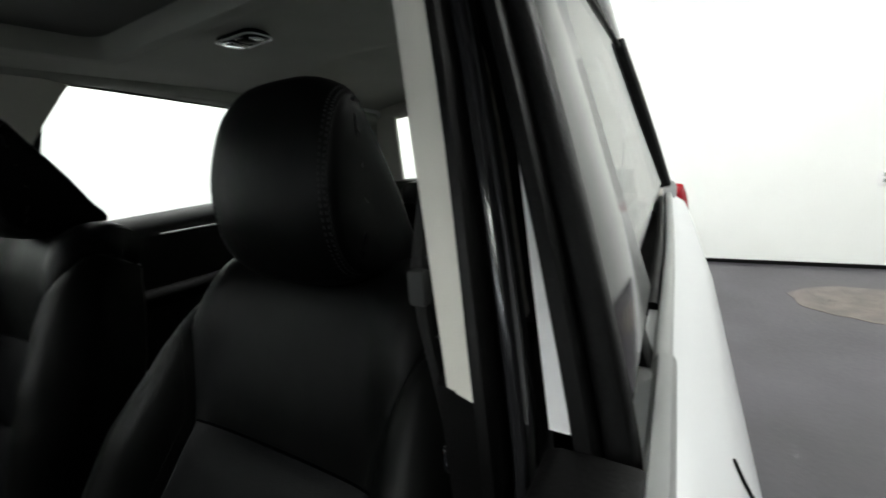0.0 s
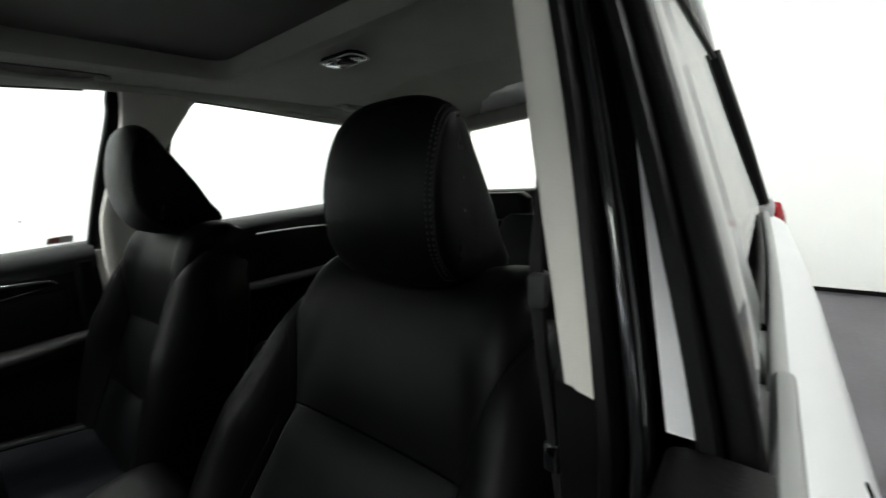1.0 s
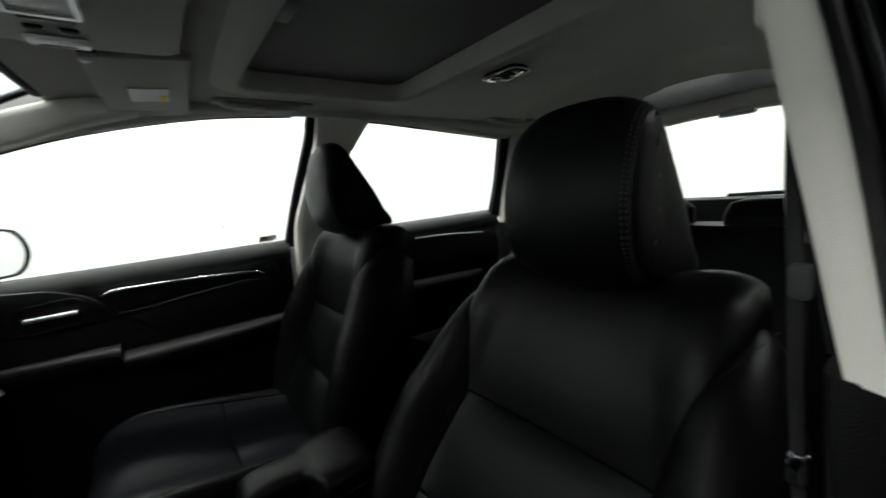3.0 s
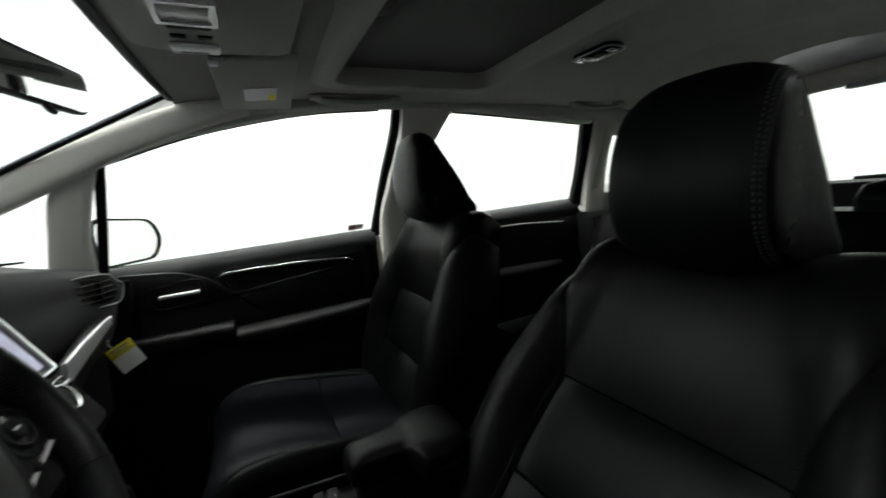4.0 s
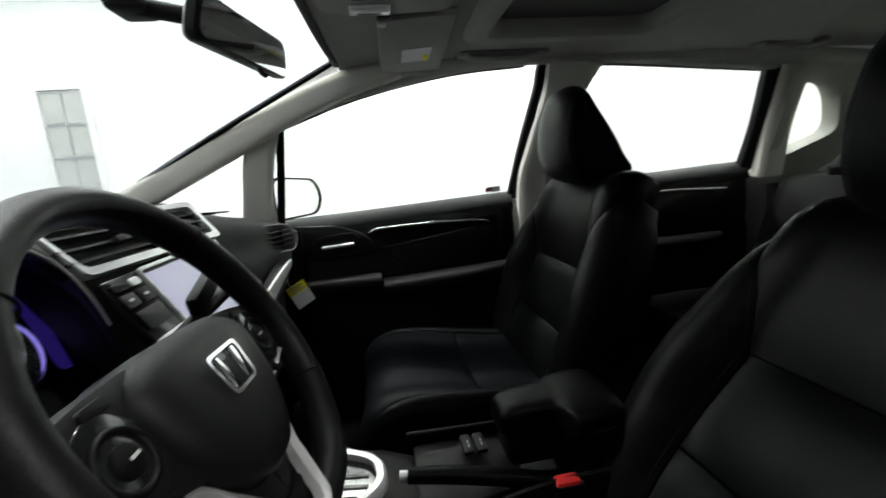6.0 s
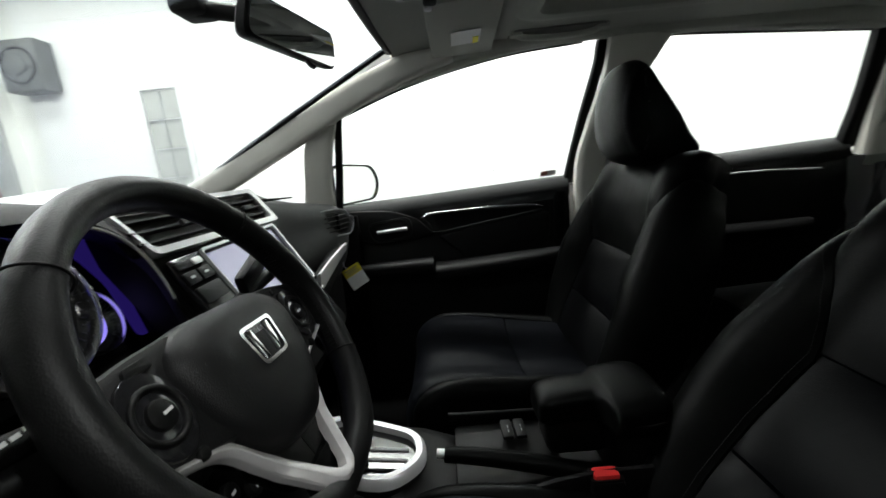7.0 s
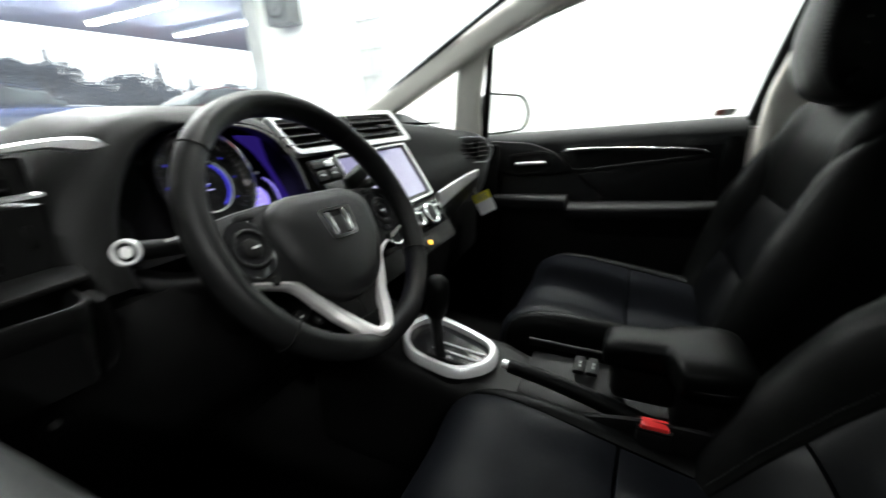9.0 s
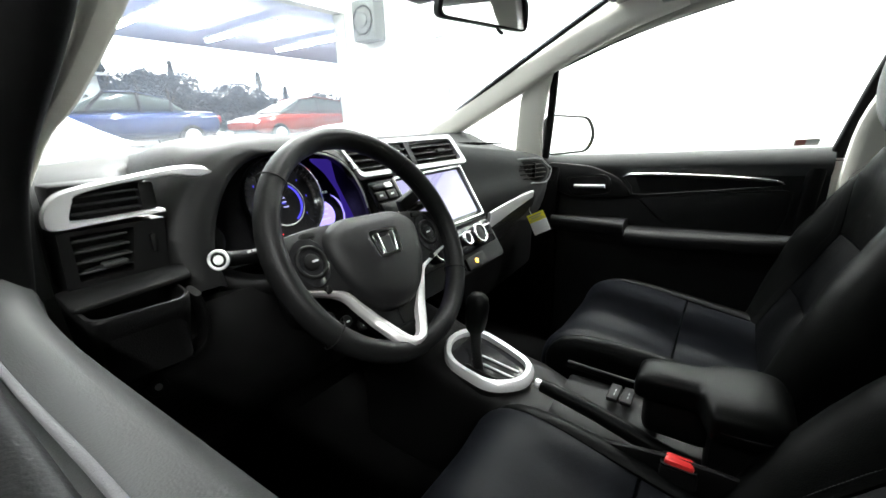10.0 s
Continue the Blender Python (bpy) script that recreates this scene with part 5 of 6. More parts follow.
# passenger's side: silver strip, end vent, lower box
part("silver_strip", tube([(.138, .532, .879), (.24, .536, .888), (.34, .540, .895), (.440, .543, .901)], [.004] * 4, [.023, .020, .016, .011], up=(0, -.15, 1), e=4), SILVER, dash, "satin silver trim strip")
part("strip_backing", tube([(.12, .565, .81), (.32, .58, .84), (.52, .59, .865)], [.02] * 3, [.05, .045, .035], up=(0, -.3, 1), e=3), PLASTIC, dash)
ev = part("end_vent", prism([(x, .592 - .35 * (x - .5), z) for x, z in rounded([(.425, 1.004), (.570, .997), (.622, .955), (.598, .914), (.485, .922), (.438, .965)], .02)], (0, .05, 0), .008), SOFT, dash)
for k in range(4):
    part("slat", box((.462 + .006 * abs(k - 2), .586, .936 + k * .014), (.588 - .008 * abs(k - 1), .604, .9385 + k * .014), .001, 2, Matrix.Translation((.525, .588, 0)) @ Matrix.Rotation(radians(-19), 4, "Z") @ Matrix.Translation((-.525, -.60, 0))), PLASTIC, ev)
part("vent_opening", prism([(x, .5905 - .35 * (x - .5), z) for x, z in rounded([(.448, .994), (.560, .988), (.602, .955), (.582, .924), (.494, .931), (.455, .963)], .02)], (0, .008, 0)), RUBBER, ev)
part("vent_edge", tube([(x, .590 - .35 * (x - .5), z) for x, z in ((.436, 1.000), (.500, .9995), (.566, .993), (.596, .972), (.614, .955), (.594, .919), (.540, .919), (.489, .926), (.444, .964), (.436, 1.000))], .0022, n=8, steps=50), GREYTRIM, ev)
part("vane", box((.527, .572, .935), (.532, .588, .985), .001), PLASTIC, ev)
part("glove_box", prism([(x, .615, z) for x, z in rounded([(.14, .80), (.64, .84), (.62, .62), (.16, .60)], .03)], (0, .12, 0), .012), PLASTIC, dash)

# yellow and white tag hanging from the glove box lid
tag = thing("paper_tag", .47, .56, .83, "yellow and white paper tag hanging from a plastic loop", "tag")
tm = Matrix.Translation((.485, .538, .803)) @ Matrix.Rotation(radians(-66), 4, "Z") @ Matrix.Rotation(radians(-24), 4, "Y")
part("yellow_half", box((-.027, -.0008, .005), (.027, .0008, .032), .0003, 1, tm), YELLOW, tag)
part("white_half", box((-.027, -.0008, -.037), (.027, .0008, .0046), .0003, 1, tm), CARD, tag)
part("loop", tube([tm @ Vector(p) for p in ((-.010, 0, .030), (-.012, 0, .044), (-.007, 0, .054))], .005, .001, n=8), CARD, tag)
part("print", bars(tm @ Vector((-.022, -.001, .006)), tm.to_3x3() @ Vector((1, 0, 0)), tm.to_3x3() @ Vector((0, 0, 1)), [(0, .040, .017, .003), (.004, .036, .010, .003), (0, .044, .004, .002)]), INK, tag)

# ---- steering wheel ----
TH = radians(29.5)
WC = Vector((-.3515, .439, .9665))
WX, WU, WN = Vector((1, 0, 0)), Vector((0, math.sin(TH), math.cos(TH))), Vector((0, -math.cos(TH), math.sin(TH)))


TURN = radians(-4)   # the wheel stands turned a little to the right


def on_column(x, y, d=0.0):
    return WC + WX * x + WU * y + WN * d


def on_wheel(x, y, d=0.0):
    return on_column(x * math.cos(TURN) - y * math.sin(TURN), x * math.sin(TURN) + y * math.cos(TURN), d)


def wheel_slab(pts, d0, d1, r=.006, bevel=.003):
    return prism([on_wheel(x, y, d0) for x, y in rounded(pts, r)], WN * (d1 - d0), bevel)


sw = thing("steering_wheel", WC.x, WC.y, WC.z, "black leather steering wheel with silver lower spokes", "steering wheel")
RR = .1515
rim_bm = bmesh.new()
rings = []
for k in range(73):
    a = 2 * math.pi * k / 72
    o = WX * math.cos(a) + WU * math.sin(a)
    cut = .5 + .5 * math.cos(min(math.pi, abs(a - math.radians(264)) * 7.5))   # the rim is thinner behind the foot of the spokes
    rings.append(ring(WC + o * (RR + .003 * cut) - WN * (.006 * cut), o, WN, .0138 - .001 * cut, .0172 - .0065 * cut, 14))
rim = part("rim", loft(rings, False, rim_bm), RIM_LEATHER, sw, "black stitched leather rim", sharp=80)
for deg in (42, 138, 215, 325):
    a = radians(deg)
    o = WX * math.cos(a) + WU * math.sin(a)
    part("seam", hoop(WC + o * RR, WU * math.cos(a) - WX * math.sin(a), .0172, .0010, 20), RUBBER, rim)
for a0, a1 in ((-32, 38), (142, 212)):
    bm = bmesh.new()
    for deg in np.arange(a0, a1, 1.6):
        a = radians(float(deg))
        o = WX * math.cos(a) + WU * math.sin(a)
        p = WC + o * (RR - .0145) + WN * .005
        q = WC + (WX * math.cos(a + .014) + WU * math.sin(a + .014)) * (RR - .0145) - WN * .005
        tube([p, q], .0009, n=5, steps=2, bm=bm)
    part("stitching", bm, STITCH, rim)
# airbag cover, domed
hub2d = rounded([(-.088, .018), (-.055, .039), (.055, .039), (.088, .018), (.078, -.036), (.056, -.072), (.024, -.097), (-.024, -.097), (-.056, -.072), (-.078, -.036)], .022)
HUB = Vector((0, -.026))
part("airbag_cover", loft([[on_wheel(HUB.x + (x - HUB.x) * f, HUB.y + (y - HUB.y) * f, d) for x, y in hub2d] for f, d in ((1.0, -.045), (1.0, -.015), (.97, -.003), (.90, .004), (.7, .009), (.35, .011))]), PAD, sw, "black grained airbag cover", sharp=60)
part("hub_back", loft([[on_wheel(HUB.x + (x - HUB.x) * f, HUB.y + (y - HUB.y) * f, d) for x, y in hub2d] for f, d in ((.5, -.10), (.8, -.07), (.95, -.04), (.97, -.022), (.95, -.015))]), PLASTIC, sw)
for s in (-1, 1):
    pad = part("spoke", wheel_slab([(s * .05, .037), (s * .100, .034), (s * .150, .026), (s * .150, -.032), (s * .112, -.042), (s * .05, -.06)][:: s], -.032, -.006, .012, .010), PAD, sw)
    part("switch_pad", prism([on_wheel(s * .108 + .025 * math.cos(a), -.008 + .031 * math.sin(a), -.008) for a in np.linspace(0, 2 * math.pi, 25)[:-1]], WN * .005, .002), GLOSS, pad)
    part("switch_ring", hoop(on_wheel(s * .108, -.008, -.003), WN, .0185, .0026), PLASTIC, pad)
    part("switch_button", disc(on_wheel(s * .108, -.008, -.004), WN, .0105, .004, .002), PLASTIC, pad)
    part("switch_marks", bars(on_wheel(s * .105 - .004, -.009, .0004), WX, WU, [(0, .008, 0, .002)]), GREYBAR, pad)
    part("upper_button", wheel_slab([(s * .088, .021), (s * .112, .020), (s * .109, .028), (s * .090, .029)][:: s], -.008, -.003, .003, .001), PLASTIC, pad)
    part("lower_button", disc(on_wheel(s * .098, -.044, -.009), WN, .005, .005, .002), PLASTIC, pad)
    # silver arm: a thin blade from the rim in, then a wide ridged band down to the foot of the wheel
    inner = spline([(.136, -.0335), (.104, -.042), (.074, -.0505), (.053, -.077), (.031, -.106), (.011, -.134), (0, -.1405)], 37)
    outer = spline([(.136, -.0385), (.106, -.048), (.079, -.060), (.063, -.084), (.046, -.111), (.021, -.146), (0, -.151)], 37)
    rows = []
    for k, ((x0, y0), (x1, y1)) in enumerate(zip(inner, outer)):
        d = float(np.interp(k / 36, (0, .33, .62, .85, 1), (-.006, -.011, -.010, .004, .007)))
        lean = float(np.interp(k / 36, (.6, .9), (0, -.006)))
        row = [on_wheel(s * (x0 + (x1 - x0) * f) + lean, y0 + (y1 - y0) * f, d + h) for f, h in ((0, -.010), (0, -.001), (.08, 0), (.45, .0025), (.58, .0025), (.93, -.001), (1, -.003), (1, -.010))]
        rows.append(row)
    part("silver_arm", sheet(rows), BRUSHED, sw, "satin silver lower spoke trim", sharp=28)
    part("arm_web", wheel_slab([(s * .03, -.08), (s * .055, -.085), (s * .03, -.125), (s * .0, -.14), (0, -.09)][:: s], -.04, -.016, .006, .002), PLASTIC, sw)
for k in range(3):
    ub = part("column_button", disc(on_wheel(-.088 + k * .022, -.074 - k * .012, -.045), WN, .008, .006, .002), PLASTIC, sw)
    part("button_mark", bars(on_wheel(-.091 + k * .022, -.076 - k * .012, -.0385), WX, WU, [(0, .005, 0, .002)]), GREYBAR, ub)
part("foot_web", wheel_slab([(-.03, -.12), (.03, -.12), (.035, -.155), (-.035, -.155)], -.022, -.010, .01, .004), LEATHER, sw)
BO = Vector((.0005, -.0095))


def badge_pt(x, y, d):
    return on_wheel(BO.x + x * 1.02, BO.y + y * .88, d)


badge = part("badge", frame_prism([badge_pt(x, y, .0105) for x, y in rounded([(-.026, .021), (.026, .021), (.021, -.021), (-.021, -.021)], .007)], [badge_pt(x, y, .0105) for x, y in rounded([(-.0225, .0175), (.0225, .0175), (.018, -.0175), (-.018, -.0175)], .006)], WN * .004), CHROME, sw, "plain chrome badge")
for s in (-1, 1):
    part("badge_bar", prism([badge_pt(x, y, .0105) for x, y in rounded([(s * .018, .016), (s * .010, .016), (s * .0075, -.016), (s * .0145, -.016)], .002)], WN * .004, .0008), CHROME, badge)

part("badge_plate", prism([badge_pt(x, y, .009) for x, y in rounded([(-.024, .02), (.024, .02), (.02, -.02), (-.02, -.02)], .006)], WN * .0018), GLOSS, badge)
part("column", tube([on_column(0, -.01, -.05), on_column(0, -.02, -.22)], [.065, .075], [.05, .055], up=(0, 0, 1), e=3), PLASTIC, sw)
# stalks
for s, name in ((-1, "lamp_stalk"), (1, "wiper_stalk")):
    stk = part(name, tube([on_column(s * .05, .02, -.075), on_column(s * .13, .033, -.05), on_column(s * .184, .039, -.036)], [.008, .008, .0085], n=12), PLASTIC, sw)
    if s < 0:
        sd = Vector((-.72, -.66, .2)).normalized()
        sc = on_column(-.186, .039, -.034)
        part("stalk_end", disc(sc, sd, .0105, .006, .001), PLASTIC, stk)
        part("stalk_ring", hoop(sc + sd * .006, sd, .0095, .0017), SILVER, stk, "satin silver ring on the stalk end")
        part("stalk_mark", disc(sc + sd * .006, sd, .005, .0012, .0005), CARD, stk)
        part("stalk_print", bars(on_column(-.160, .036, -.027), WX, WU, [(0, .004, 0, .0025), (.006, .011, 0, .0025), (.013, .016, .001, .0025)]), GREYBAR, stk)
    else:
        part("stalk_paddle", box((-.012, -.008, -.028), (.012, .006, .032), .005, 2, Matrix.Translation(on_column(.140, .052, -.036)) @ Matrix.Rotation(radians(70), 4, "Y")), PLASTIC, stk)

# ---- centre console ----
con = thing("centre_console", -.03, .2, .335, "black plastic centre console with silver shifter surround", "console")
part("tunnel", loft([ring((-.045, y, (.335 + z) / 2), (1, 0, 0), (0, 0, 1), w, (z - .335) / 2, 24, 6) for y, z, w in ((.72, .70, .10), (.60, .66, .105), (.50, .625, .105), (.34, .60, .105), (.28, .575, .105), (.05, .565, .105), (-.2, .56, .10))]), PLASTIC, con)
gate2d = rounded([(-.125, .50), (-.04, .55), (.045, .52), (.02, .42), (-.015, .335), (-.085, .325), (-.145, .38)], .05)
cen = Vector((-.055, .435, 0))
gate_z = lambda y: .628 + .10 * (y - .42)
inner2d = [((x - cen.x) * .80 + cen.x, (y - cen.y) * .84 + cen.y) for x, y in gate2d]
part("surround_base", loft([[Vector(((x - cen.x) * k + cen.x, (y - cen.y) * k + cen.y, gate_z(y) + dz)) for x, y in gate2d] for k, dz in ((.93, -.05), (.97, -.013), (.90, -.010))]), PLASTIC, con)
part("silver_surround", loft([[Vector((x, y, gate_z(y) - .012)) for x, y in gate2d], [Vector((x, y, gate_z(y) - .002)) for x, y in gate2d], [Vector((x, y, gate_z(y) + .006)) for x, y in [((x - cen.x) * .93 + cen.x, (y - cen.y) * .94 + cen.y) for x, y in gate2d]], [Vector((x, y, gate_z(y) + .004)) for x, y in inner2d], [Vector((x, y, gate_z(y) - .012)) for x, y in inner2d]], False), SILVER, con, "satin silver shifter surround", sharp=50)
gp = part("gate_plate", prism([(x, y, gate_z(y) - .012) for x, y in inner2d], (0, 0, .003)), GLOSS, con)
for x in (-.10, -.075, -.05):
    part("gate_slot", tube([(x, .36, gate_z(.36) - .007), (x + .004, .46, gate_z(.46) - .007)], .003, .002, n=6), STEEL if x > -.09 else RUBBER, gp)
sh = part("shift_lever", tube([(-.085, .435, .605), (-.092, .437, .66), (-.100, .435, .715)], [.012, .010, .012], n=14), PLASTIC, con)
part("lever_knob", loft([ring((-.104, .432 + d, z), (1, 0, 0), (0, 1, 0), w, w * 1.15, 18, 2.3) for z, w, d in ((.712, .011, 0), (.722, .0165, 0), (.745, .0195, -.003), (.772, .0205, -.005), (.788, .018, -.006), (.797, .011, -.006), (.800, .004, -.006))]), LEATHER, sh, "black leather shift knob")
hb = part("handbrake", tube([(-.088, .296, .630), (-.096, .22, .622), (-.108, .12, .605), (-.115, .03, .58)], [.013, .0145, .015, .014], n=14), LEATHER, con, "black handbrake lever")
part("release_button", tube([(-.0866, .309, .6315), (-.088, .294, .630)], .008, n=12), SILVER, hb)
part("side_tray", prism([(x, y, .575) for x, y in rounded([(-.13, .28), (.045, .28), (.045, .10), (-.13, .10)], .01)], (0, 0, .012), .003), PLASTIC, con)
part("tray_edge", tube([(.05, .29, .605), (.05, .15, .60), (.048, .05, .60)], .005, .008, e=3), RUBBER, con)
for k in range(2):
    sb = part("heater_switch", box((-.03, .148 + k * .024, .600), (.022, .168 + k * .024, .609), .003), RUBBER, con)
    part("switch_mark", bars((-.018, .155 + k * .024, .6092), (1, 0, 0), (0, 1, 0), [(0, .008, 0, .002), (.012, .02, 0, .002)]), STEEL, sb)
ar = part("armrest_box", box((-.125, -.055, .56), (.0, .03, .695), .015), PLASTIC, con)
part("armrest_neck", box((-.085, .02, .60), (.0, .125, .690), .018, 3), PLASTIC, con)
lid = [ring((x, y, z), (1, 0, 0), (0, 0, 1), w, d, 28, 3.4) for x, y, z, w, d in spline([(-.058, .140, .684, .024, .008), (-.060, .134, .690, .034, .022), (-.060, .11, .694, .039, .026), (-.060, .065, .697, .041, .026), (-.062, .046, .698, .044, .026), (-.070, .034, .696, .068, .029), (-.072, .022, .695, .076, .032), (-.070, -.02, .698, .078, .032), (-.068, -.05, .697, .072, .028), (-.066, -.066, .694, .05, .014)], 45)]
part("armrest_lid", loft(lid), LEATHER, con, "black leather armrest pad", sharp=70)
part("lid_seam", tube([(-.147, .018, .692), (-.1485, -.02, .694), (-.140, -.052, .694)], .0016, n=6), STITCH, con)
part("console_wall", tube([(-.150, .235, .565), (-.156, .16, .592), (-.160, .08, .602), (-.160, -.05, .602), (-.155, -.15, .58)], .007, [.012, .024, .034, .036, .03], e=3), PLASTIC, con)

# ---- doors ----
def door_card(s, y0, y1, sill0, sill1, name, label, inset=0.0, tuck=0.0):
    """The inner lining of a door: sill, upper roll, card and armrest, from y0 (front) to y1."""
    d = thing(name, s * .72, (y0 + y1) / 2, .4, label, "door")

    def sill(y):
        return sill0 + (sill1 - sill0) * (y0 - y) / (y0 - y1)

    rows = []
    for y in np.linspace(y0, y1, 13):
        z = sill(y)
        prof = [(.772, z - .012), (.762, z + .004), (.745, z + .002), (.722, z - .006), (.706, z - .024), (.702, z - .05), (.715, z - .068)]
        more = inset + (.9 * inset * max(0, (y - .35) / .25) ** 2 if inset else 0)
        rows.append([Vector((s * (x - (more if x < .73 else tuck * (x - .722) / .05)), y, zz + (.008 if inset and .7 < x < .73 else 0))) for x, zz in prof])
    part("sill_roll", sheet(rows), SOFT, d, "dark grey soft door top", sharp=70)
    rows = []
    for y in np.linspace(y0, y1, 13):
        z = sill(y)
        prof = [(.715 - inset, z - .068), (.708, .90), (.712, .84), (.70, .80), (.698, .70), (.70, .55), (.705, .325)]
        rows.append([Vector((s * x, y, zz)) for x, zz in prof])
    part("door_card", sheet(rows, (s * .03, 0, 0)), DOORCARD, d, sharp=70)
    return d


pd = door_card(1, .66, -.165, .982, 1.018, "passenger_door", "closed passenger door with black lining and silver strip")
chrome = [(.337, .929, .694), (.322, .936, .690), (.30, .940, .689), (.15, .943, .690), (.0, .939, .691), (-.055, .934, .692), (-.072, .926, .695)]
part("silver_strip", tube([(x, y, z) for y, z, x in chrome], [.003, .005, .005, .004, .004, .003, .002], [.005, .0075, .007, .005, .004, .003, .002], up=(-1, 0, 0), steps=40, e=3), CHROME, pd, "satin silver strip")
part("pull_pocket", prism([(.7035, y, z) for y, z in rounded([(.305, .937), (-.06, .930), (-.062, .920), (.282, .882)], .006)], (.004, 0, 0)), RUBBER, pd)
part("pull_edge", tube([(.692, .332, .925), (.692, .312, .900), (.692, .290, .875), (.692, .10, .898), (.693, -.070, .920)], .0025, .0025, up=(-1, 0, 0), e=3), DOORCARD, pd)
ih = part("handle_bezel", prism([(.712, y, z) for y, z in rounded([(.60, .972), (.44, .962), (.352, .928), (.300, .866), (.490, .850), (.585, .880)], .03)], (-.018, 0, 0), .006), DOORCARD, pd)
part("cup_rim", tube([(.694, y, z) for y, z in ((.520, .885), (.516, .918), (.46, .928), (.392, .932), (.376, .905), (.384, .872), (.44, .862), (.495, .858), (.520, .885))], .003, .003, up=(-1, 0, 0), e=3), DOORCARD, ih)
part("handle_cup", prism([(.6935, y, z) for y, z in rounded([(.512, .920), (.390, .929), (.383, .876), (.493, .861)], .014)], (-.0015, 0, 0)), RUBBER, ih)
ins = part("insert_panel", prism([(.706, y, z) for y, z in rounded([(.290, .862), (.182, .768), (.06, .757), (-.070, .757), (-.092, .845), (-.092, .912), (.09, .893)], .02)], (-.010, 0, 0), .004), DOORCARD, pd)
part("insert_edge", tube([(.6955, y, z) for y, z in ((.292, .860), (.235, .812), (.178, .768), (.06, .757), (-.055, .757), (-.080, .790), (-.093, .85), (-.094, .905))], .0016, .0016, up=(-1, 0, 0), n=6), DOORCARD, ins)
part("handle", tube([(.688, .49, .893), (.682, .44, .896), (.684, .39, .898)], .006, .010, up=(-1, 0, 0.3), e=3), SILVER, ih, "satin silver door release")
part("armrest", loft([ring((.665, y, z), (1, 0, 0), (0, 0, 1), w, .025, 20, 3) for y, z, w in ((.56, .765, .015), (.50, .768, .03), (.35, .772, .04), (.311, .772, .045))]), DOORCARD, pd)
part("armrest", loft([ring((.66, y, z), (1, 0, 0), (0, 0, 1), w, .027, 20, 3) for y, z, w in ((.305, .748, .05), (.15, .755, .055), (-.02, .762, .05), (-.10, .765, .03), (-.15, .765, .012))]), DOORCARD, pd)
part("rear_edge", tube([(.712, -.135, .97), (.708, -.128, .85), (.708, -.13, .6)], .012, .02, up=(0, 1, 0), e=3), RUBBER, pd)
stk = part("window_sticker", prism([(gx(z) - .002, y, z) for y, z in ((-.075, 1.024), (-.128, 1.026), (-.131, 1.044), (-.078, 1.042))], (-.0006, 0, 0)), CARD, pd, "small red and white sticker inside the pane")
part("red_mark", prism([(gx(z) - .003, y, z) for y, z in ((-.079, 1.027), (-.100, 1.028), (-.102, 1.041), (-.081, 1.040))], (-.0006, 0, 0)), FADED, stk)

rd = door_card(1, -.34, -1.10, 1.025, 1.055, "rear_door", "closed rear door with black lining")
part("silver_strip", tube([(.697, -.62, .975), (.695, -.80, .975), (.697, -1.0, .965)], .003, .003, up=(-1, 0, 0)), STEEL, rd)
part("armrest", loft([ring((.67, y, .78), (1, 0, 0), (0, 0, 1), w, .03, 18, 3) for y, w in ((-.40, .02), (-.5, .045), (-.85, .045), (-.95, .02))]), CARPET, rd)
dd = door_card(-1, .62, .06, .992, 1.006, "driver_door", "driver's door with black lining, its window wound down", .022)
part("outer_strip", tube([(-.720, .56, .994), (-.7215, .34, 1.000), (-.7195, .2, 1.004), (-.722, .07, 1.005)], .002, .003, e=3), FELT, dd, "thin grey felt weather strip")
part("window_slot_seal", tube([(-.750, .60, .994), (-.750, .2, 1.004), (-.746, -.10, .998)], .024, .010, e=4), RUBBER, dd)
part("armrest", loft([ring((-.665, y, z), (1, 0, 0), (0, 0, 1), w, .03, 18, 3) for y, z, w in ((.45, .72, .02), (.40, .73, .04), (.1, .735, .05), (-.08, .735, .03))]), PLASTIC, dd)
part("end_cap", loft([ring((-.715, y, z), (1, 0, 0), (0, 0, 1), .035, h, 20, 3) for y, z, h in ((.062, .968, .034), (.03, .955, .026), (-.13, .93, .015))]), RUBBER, dd)
ld = door_card(-1, -.30, -1.10, 1.018, 1.035, "rear_door", "closed rear door with black lining", 0.0, .047)

# ---- mirrors, visor, overhead console ----
mir = thing("rear_view_mirror", -.03, .45, 1.30, "black framed rear-view mirror on the windscreen", "mirror")
mx = Vector((.97, -.23, -.02)).normalized()
mn = Vector((-.30, -.90, -.12))
mn = (mn - mx * mn.dot(mx)).normalized()
mu = mn.cross(mx)
if mu.z < 0:
    mu = -mu
mc = Vector((-.006, .462, 1.304))


def on_mirror(x, y, d):
    return mc + mx * x + mu * y + mn * d


mo = rounded([(-.116, -.024), (.131, -.018), (.124, .042), (-.103, .036)], .020)
part("housing", loft([[on_mirror(.007 + (x - .007) * f, .009 + (y - .009) * f, d) for x, y in mo] for f, d in ((.5, -.035), (.85, -.028), (1.0, -.012), (1.0, 0), (.97, .003))]), PLASTIC, mir)
part("glass", prism([on_mirror(.007 + (x - .007) * .95, .009 + (y - .009) * .86, .0032) for x, y in mo], mn * .001), MIRROR, mir, "silvered mirror glass")
part("dip_tab", tube([on_mirror(.040, -.016, -.005), on_mirror(.044, -.025, .0), on_mirror(.050, -.029, .006)], .008, .003), PLASTIC, mir)
part("stem", tube([on_mirror(-.03, .01, -.025), (-.035, .52, 1.335), (-.035, .60, 1.352)], .012, n=10), PLASTIC, mir)
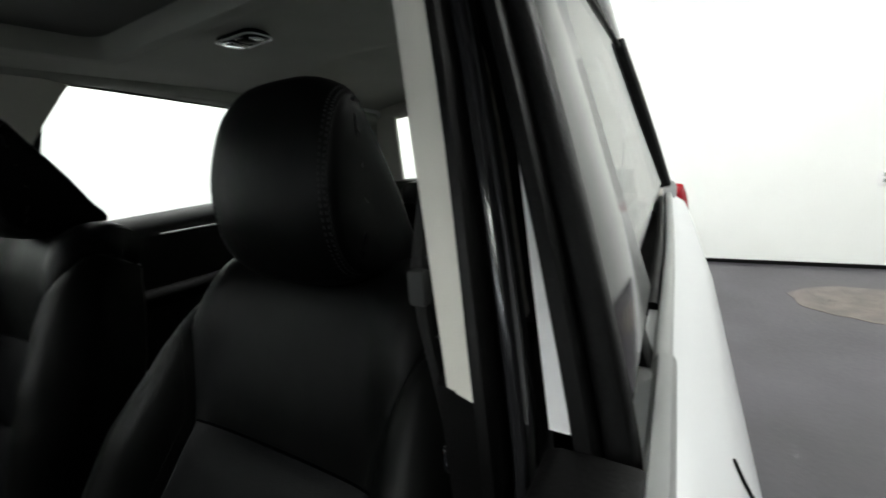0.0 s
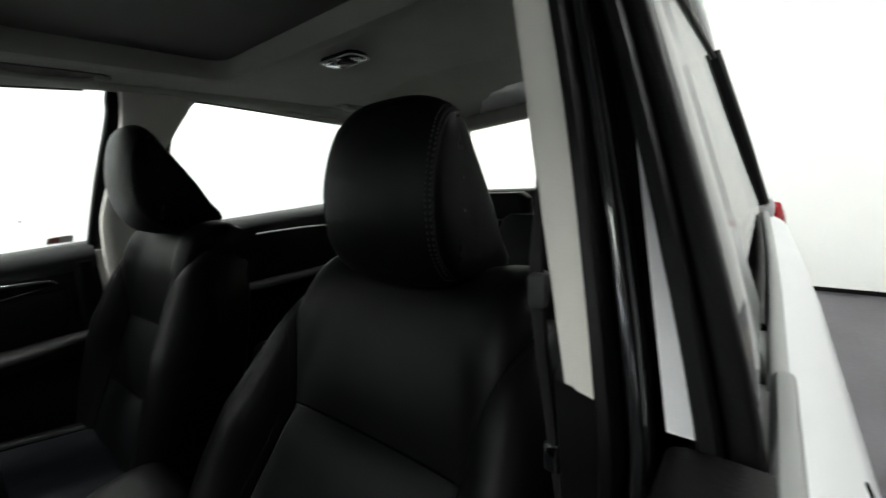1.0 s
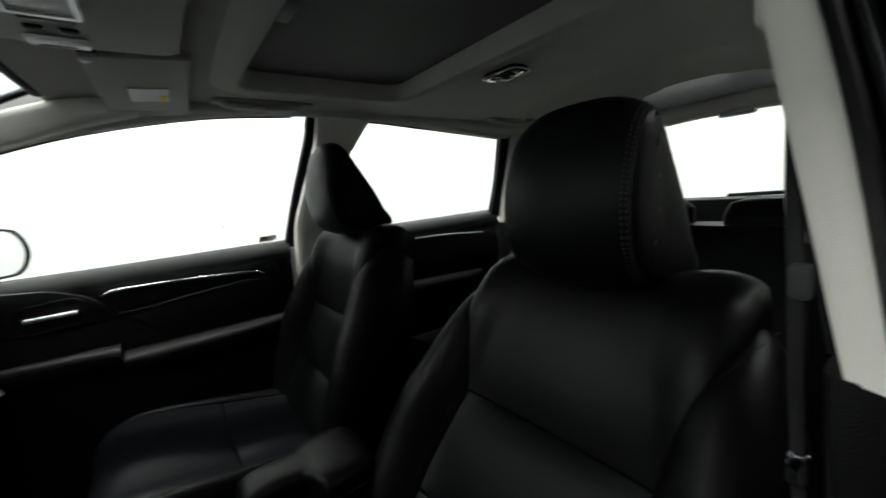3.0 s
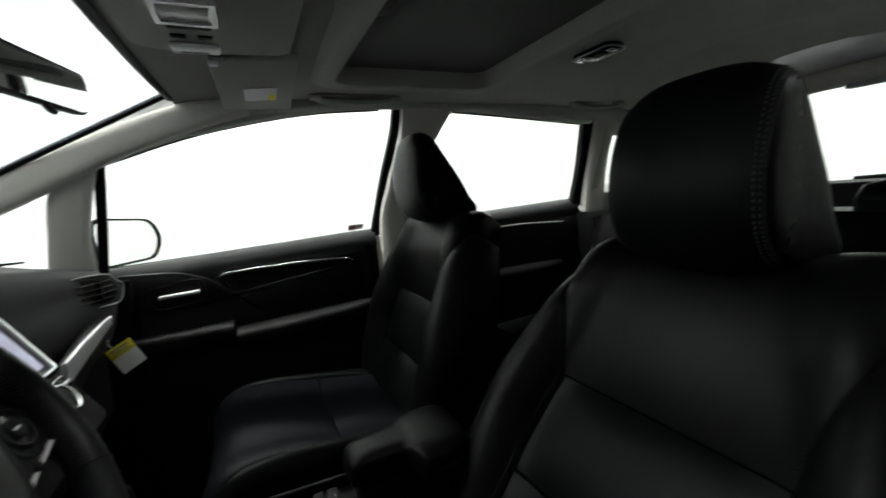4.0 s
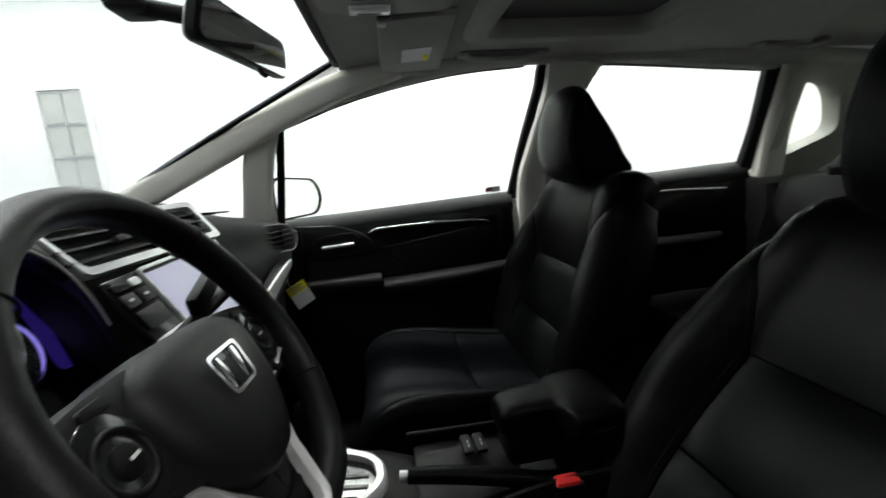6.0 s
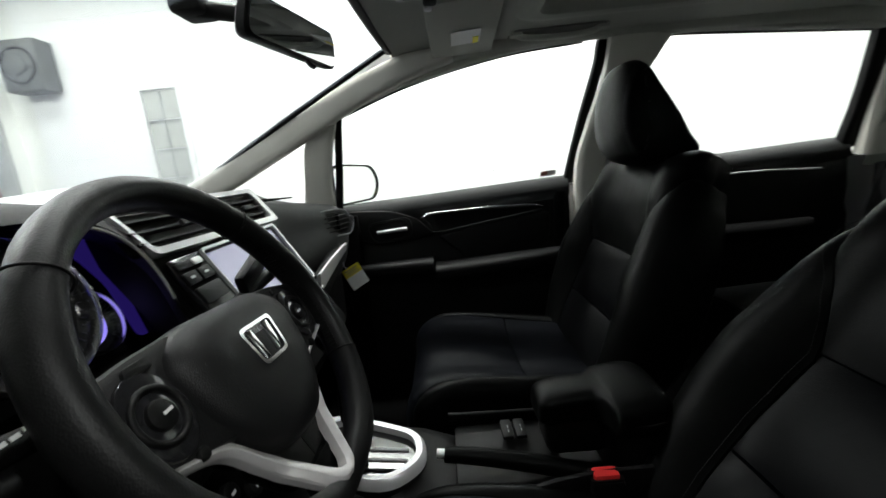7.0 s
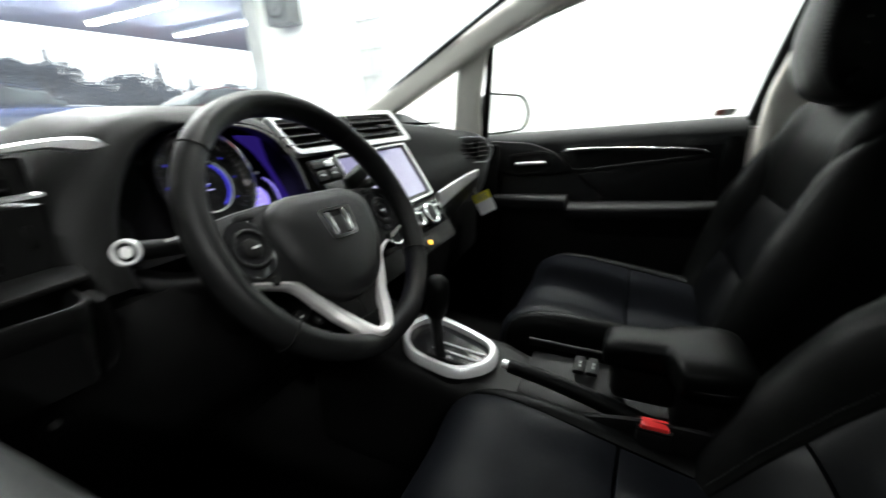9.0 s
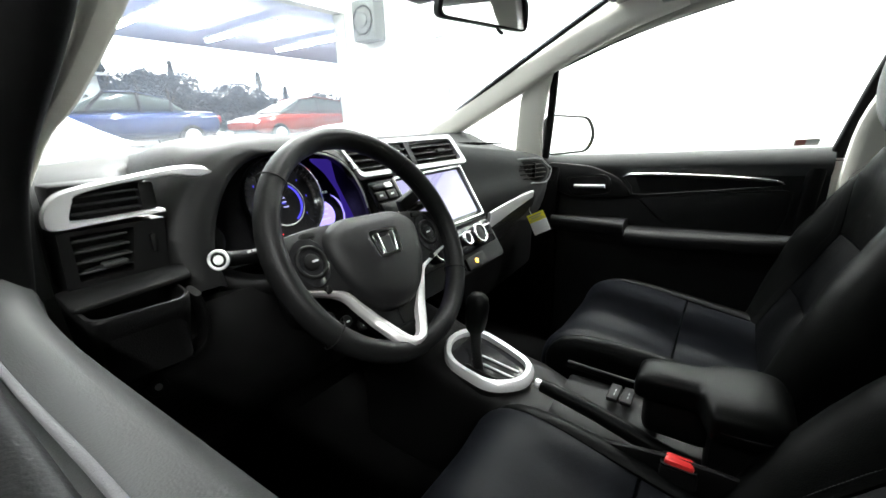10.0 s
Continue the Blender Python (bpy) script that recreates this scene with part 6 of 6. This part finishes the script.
part("foot", box((-.065, .565, 1.338), (-.005, .612, 1.362), .008, 2), PLASTIC, mir)

vis = thing("sun_visor", .4, .18, 1.41, "folded grey sun visor with a white label", "sun visor", "sun visors")
vb = part("flap", prism([(x, y, z) for x, y, z in ((.19, .262, 1.412), (.535, .252, 1.398), (.555, .085, 1.408), (.19, .10, 1.424))], (0, 0, -.014), .005), LINER, vis)
part("clip", box((.165, .235, 1.40), (.20, .262, 1.425), .004), PLASTIC, vis)
part("label", prism([(x, y, z) for x, y, z in ((.345, .205, 1.3912), (.440, .202, 1.3880), (.443, .130, 1.3940), (.348, .133, 1.3972))], (0, 0, -.001)), CARD, vis, "white printed label")
part("label_yellow", prism([(x, y, z) for x, y, z in ((.395, .150, 1.3922), (.437, .148, 1.3902), (.439, .133, 1.3920), (.397, .135, 1.3940))], (0, 0, -.001)), YELLOW, vis)
vis = thing("sun_visor", -.4, .18, 1.41, "folded grey sun visor on the driver's side", "sun visor", "sun visors")
part("flap", prism([(x, y, z) for x, y, z in ((-.19, .262, 1.412), (-.535, .252, 1.398), (-.555, .085, 1.408), (-.19, .10, 1.424))], (0, 0, -.014), .005), LINER, vis)

oc = thing("overhead_console", 0, .27, 1.42, "grey overhead console with map lamps and buttons", "console")
ob2d = rounded([(-.16, .37), (.16, .37), (.178, .27), (.165, .12), (-.165, .12), (-.178, .27)], .03)
part("base", prism([(x, y, 1.418) for x, y in ob2d], (0, 0, -.012), .006), LINER, oc)
part("map_lamp", box((-.045, .238, 1.399), (.025, .312, 1.405), .004), GREYPANE, oc, "grey framed map lamp")
part("lamp_frame", frame_prism([(x, y, 1.404) for x, y in ((-.048, .235), (.028, .235), (.028, .315), (-.048, .315))], [(x, y, 1.404) for x, y in ((-.040, .243), (.020, .243), (.020, .307), (-.040, .307))], (0, 0, -.008)), SILVER, oc)
part("slot", box((.045, .246, 1.402), (.058, .306, 1.4065), .002), RUBBER, oc)
for y in (.246, .284):
    part("button", box((.085, y, 1.402), (.098, y + .022, 1.4065), .002), RUBBER, oc)
part("switch_panel", box((.118, .238, 1.3985), (.158, .312, 1.405), .005), LENS, oc, "white lamp switch panel")
part("switch_line", box((.144, .255, 1.397), (.147, .298, 1.3986), .0005), INK, oc)
part("sunglass_clip", box((.196, .245, 1.395), (.212, .262, 1.410), .004), SILVER, oc)

# door mirror outside on the passenger's side
dm = thing("door_mirror", .86, .56, 1.05, "white door mirror with a dark rim", "mirror")
m2 = rounded([(-.125, -.075), (.085, -.070), (.118, -.005), (.085, .062), (-.125, .076)], .04)
dn = Vector((-.55, -.83, .0)).normalized()
dx = Vector((.83, -.55, 0)).normalized()


def on_dm(x, y, d):
    return Vector((.875, .575, 1.06)) + dx * x + Vector((0, 0, y)) + dn * d


part("shell", loft([[on_dm(x * f, y * f, d) for x, y in m2] for f, d in ((.4, -.10), (.8, -.075), (1.0, -.03), (1.0, 0))]), PAINT, dm)
part("rim", frame_prism([on_dm(x, y, 0) for x, y in m2], [on_dm(x * .93, y * .91, 0) for x, y in m2], dn * .008), RUBBER, dm)
part("glass", prism([on_dm(x * .93, y * .91, .002) for x, y in m2], dn * .001), MIRROR, dm)
part("foot", tube([(.78, .62, .965), (.83, .60, .975)], .03, .014, e=3), RUBBER, dm)
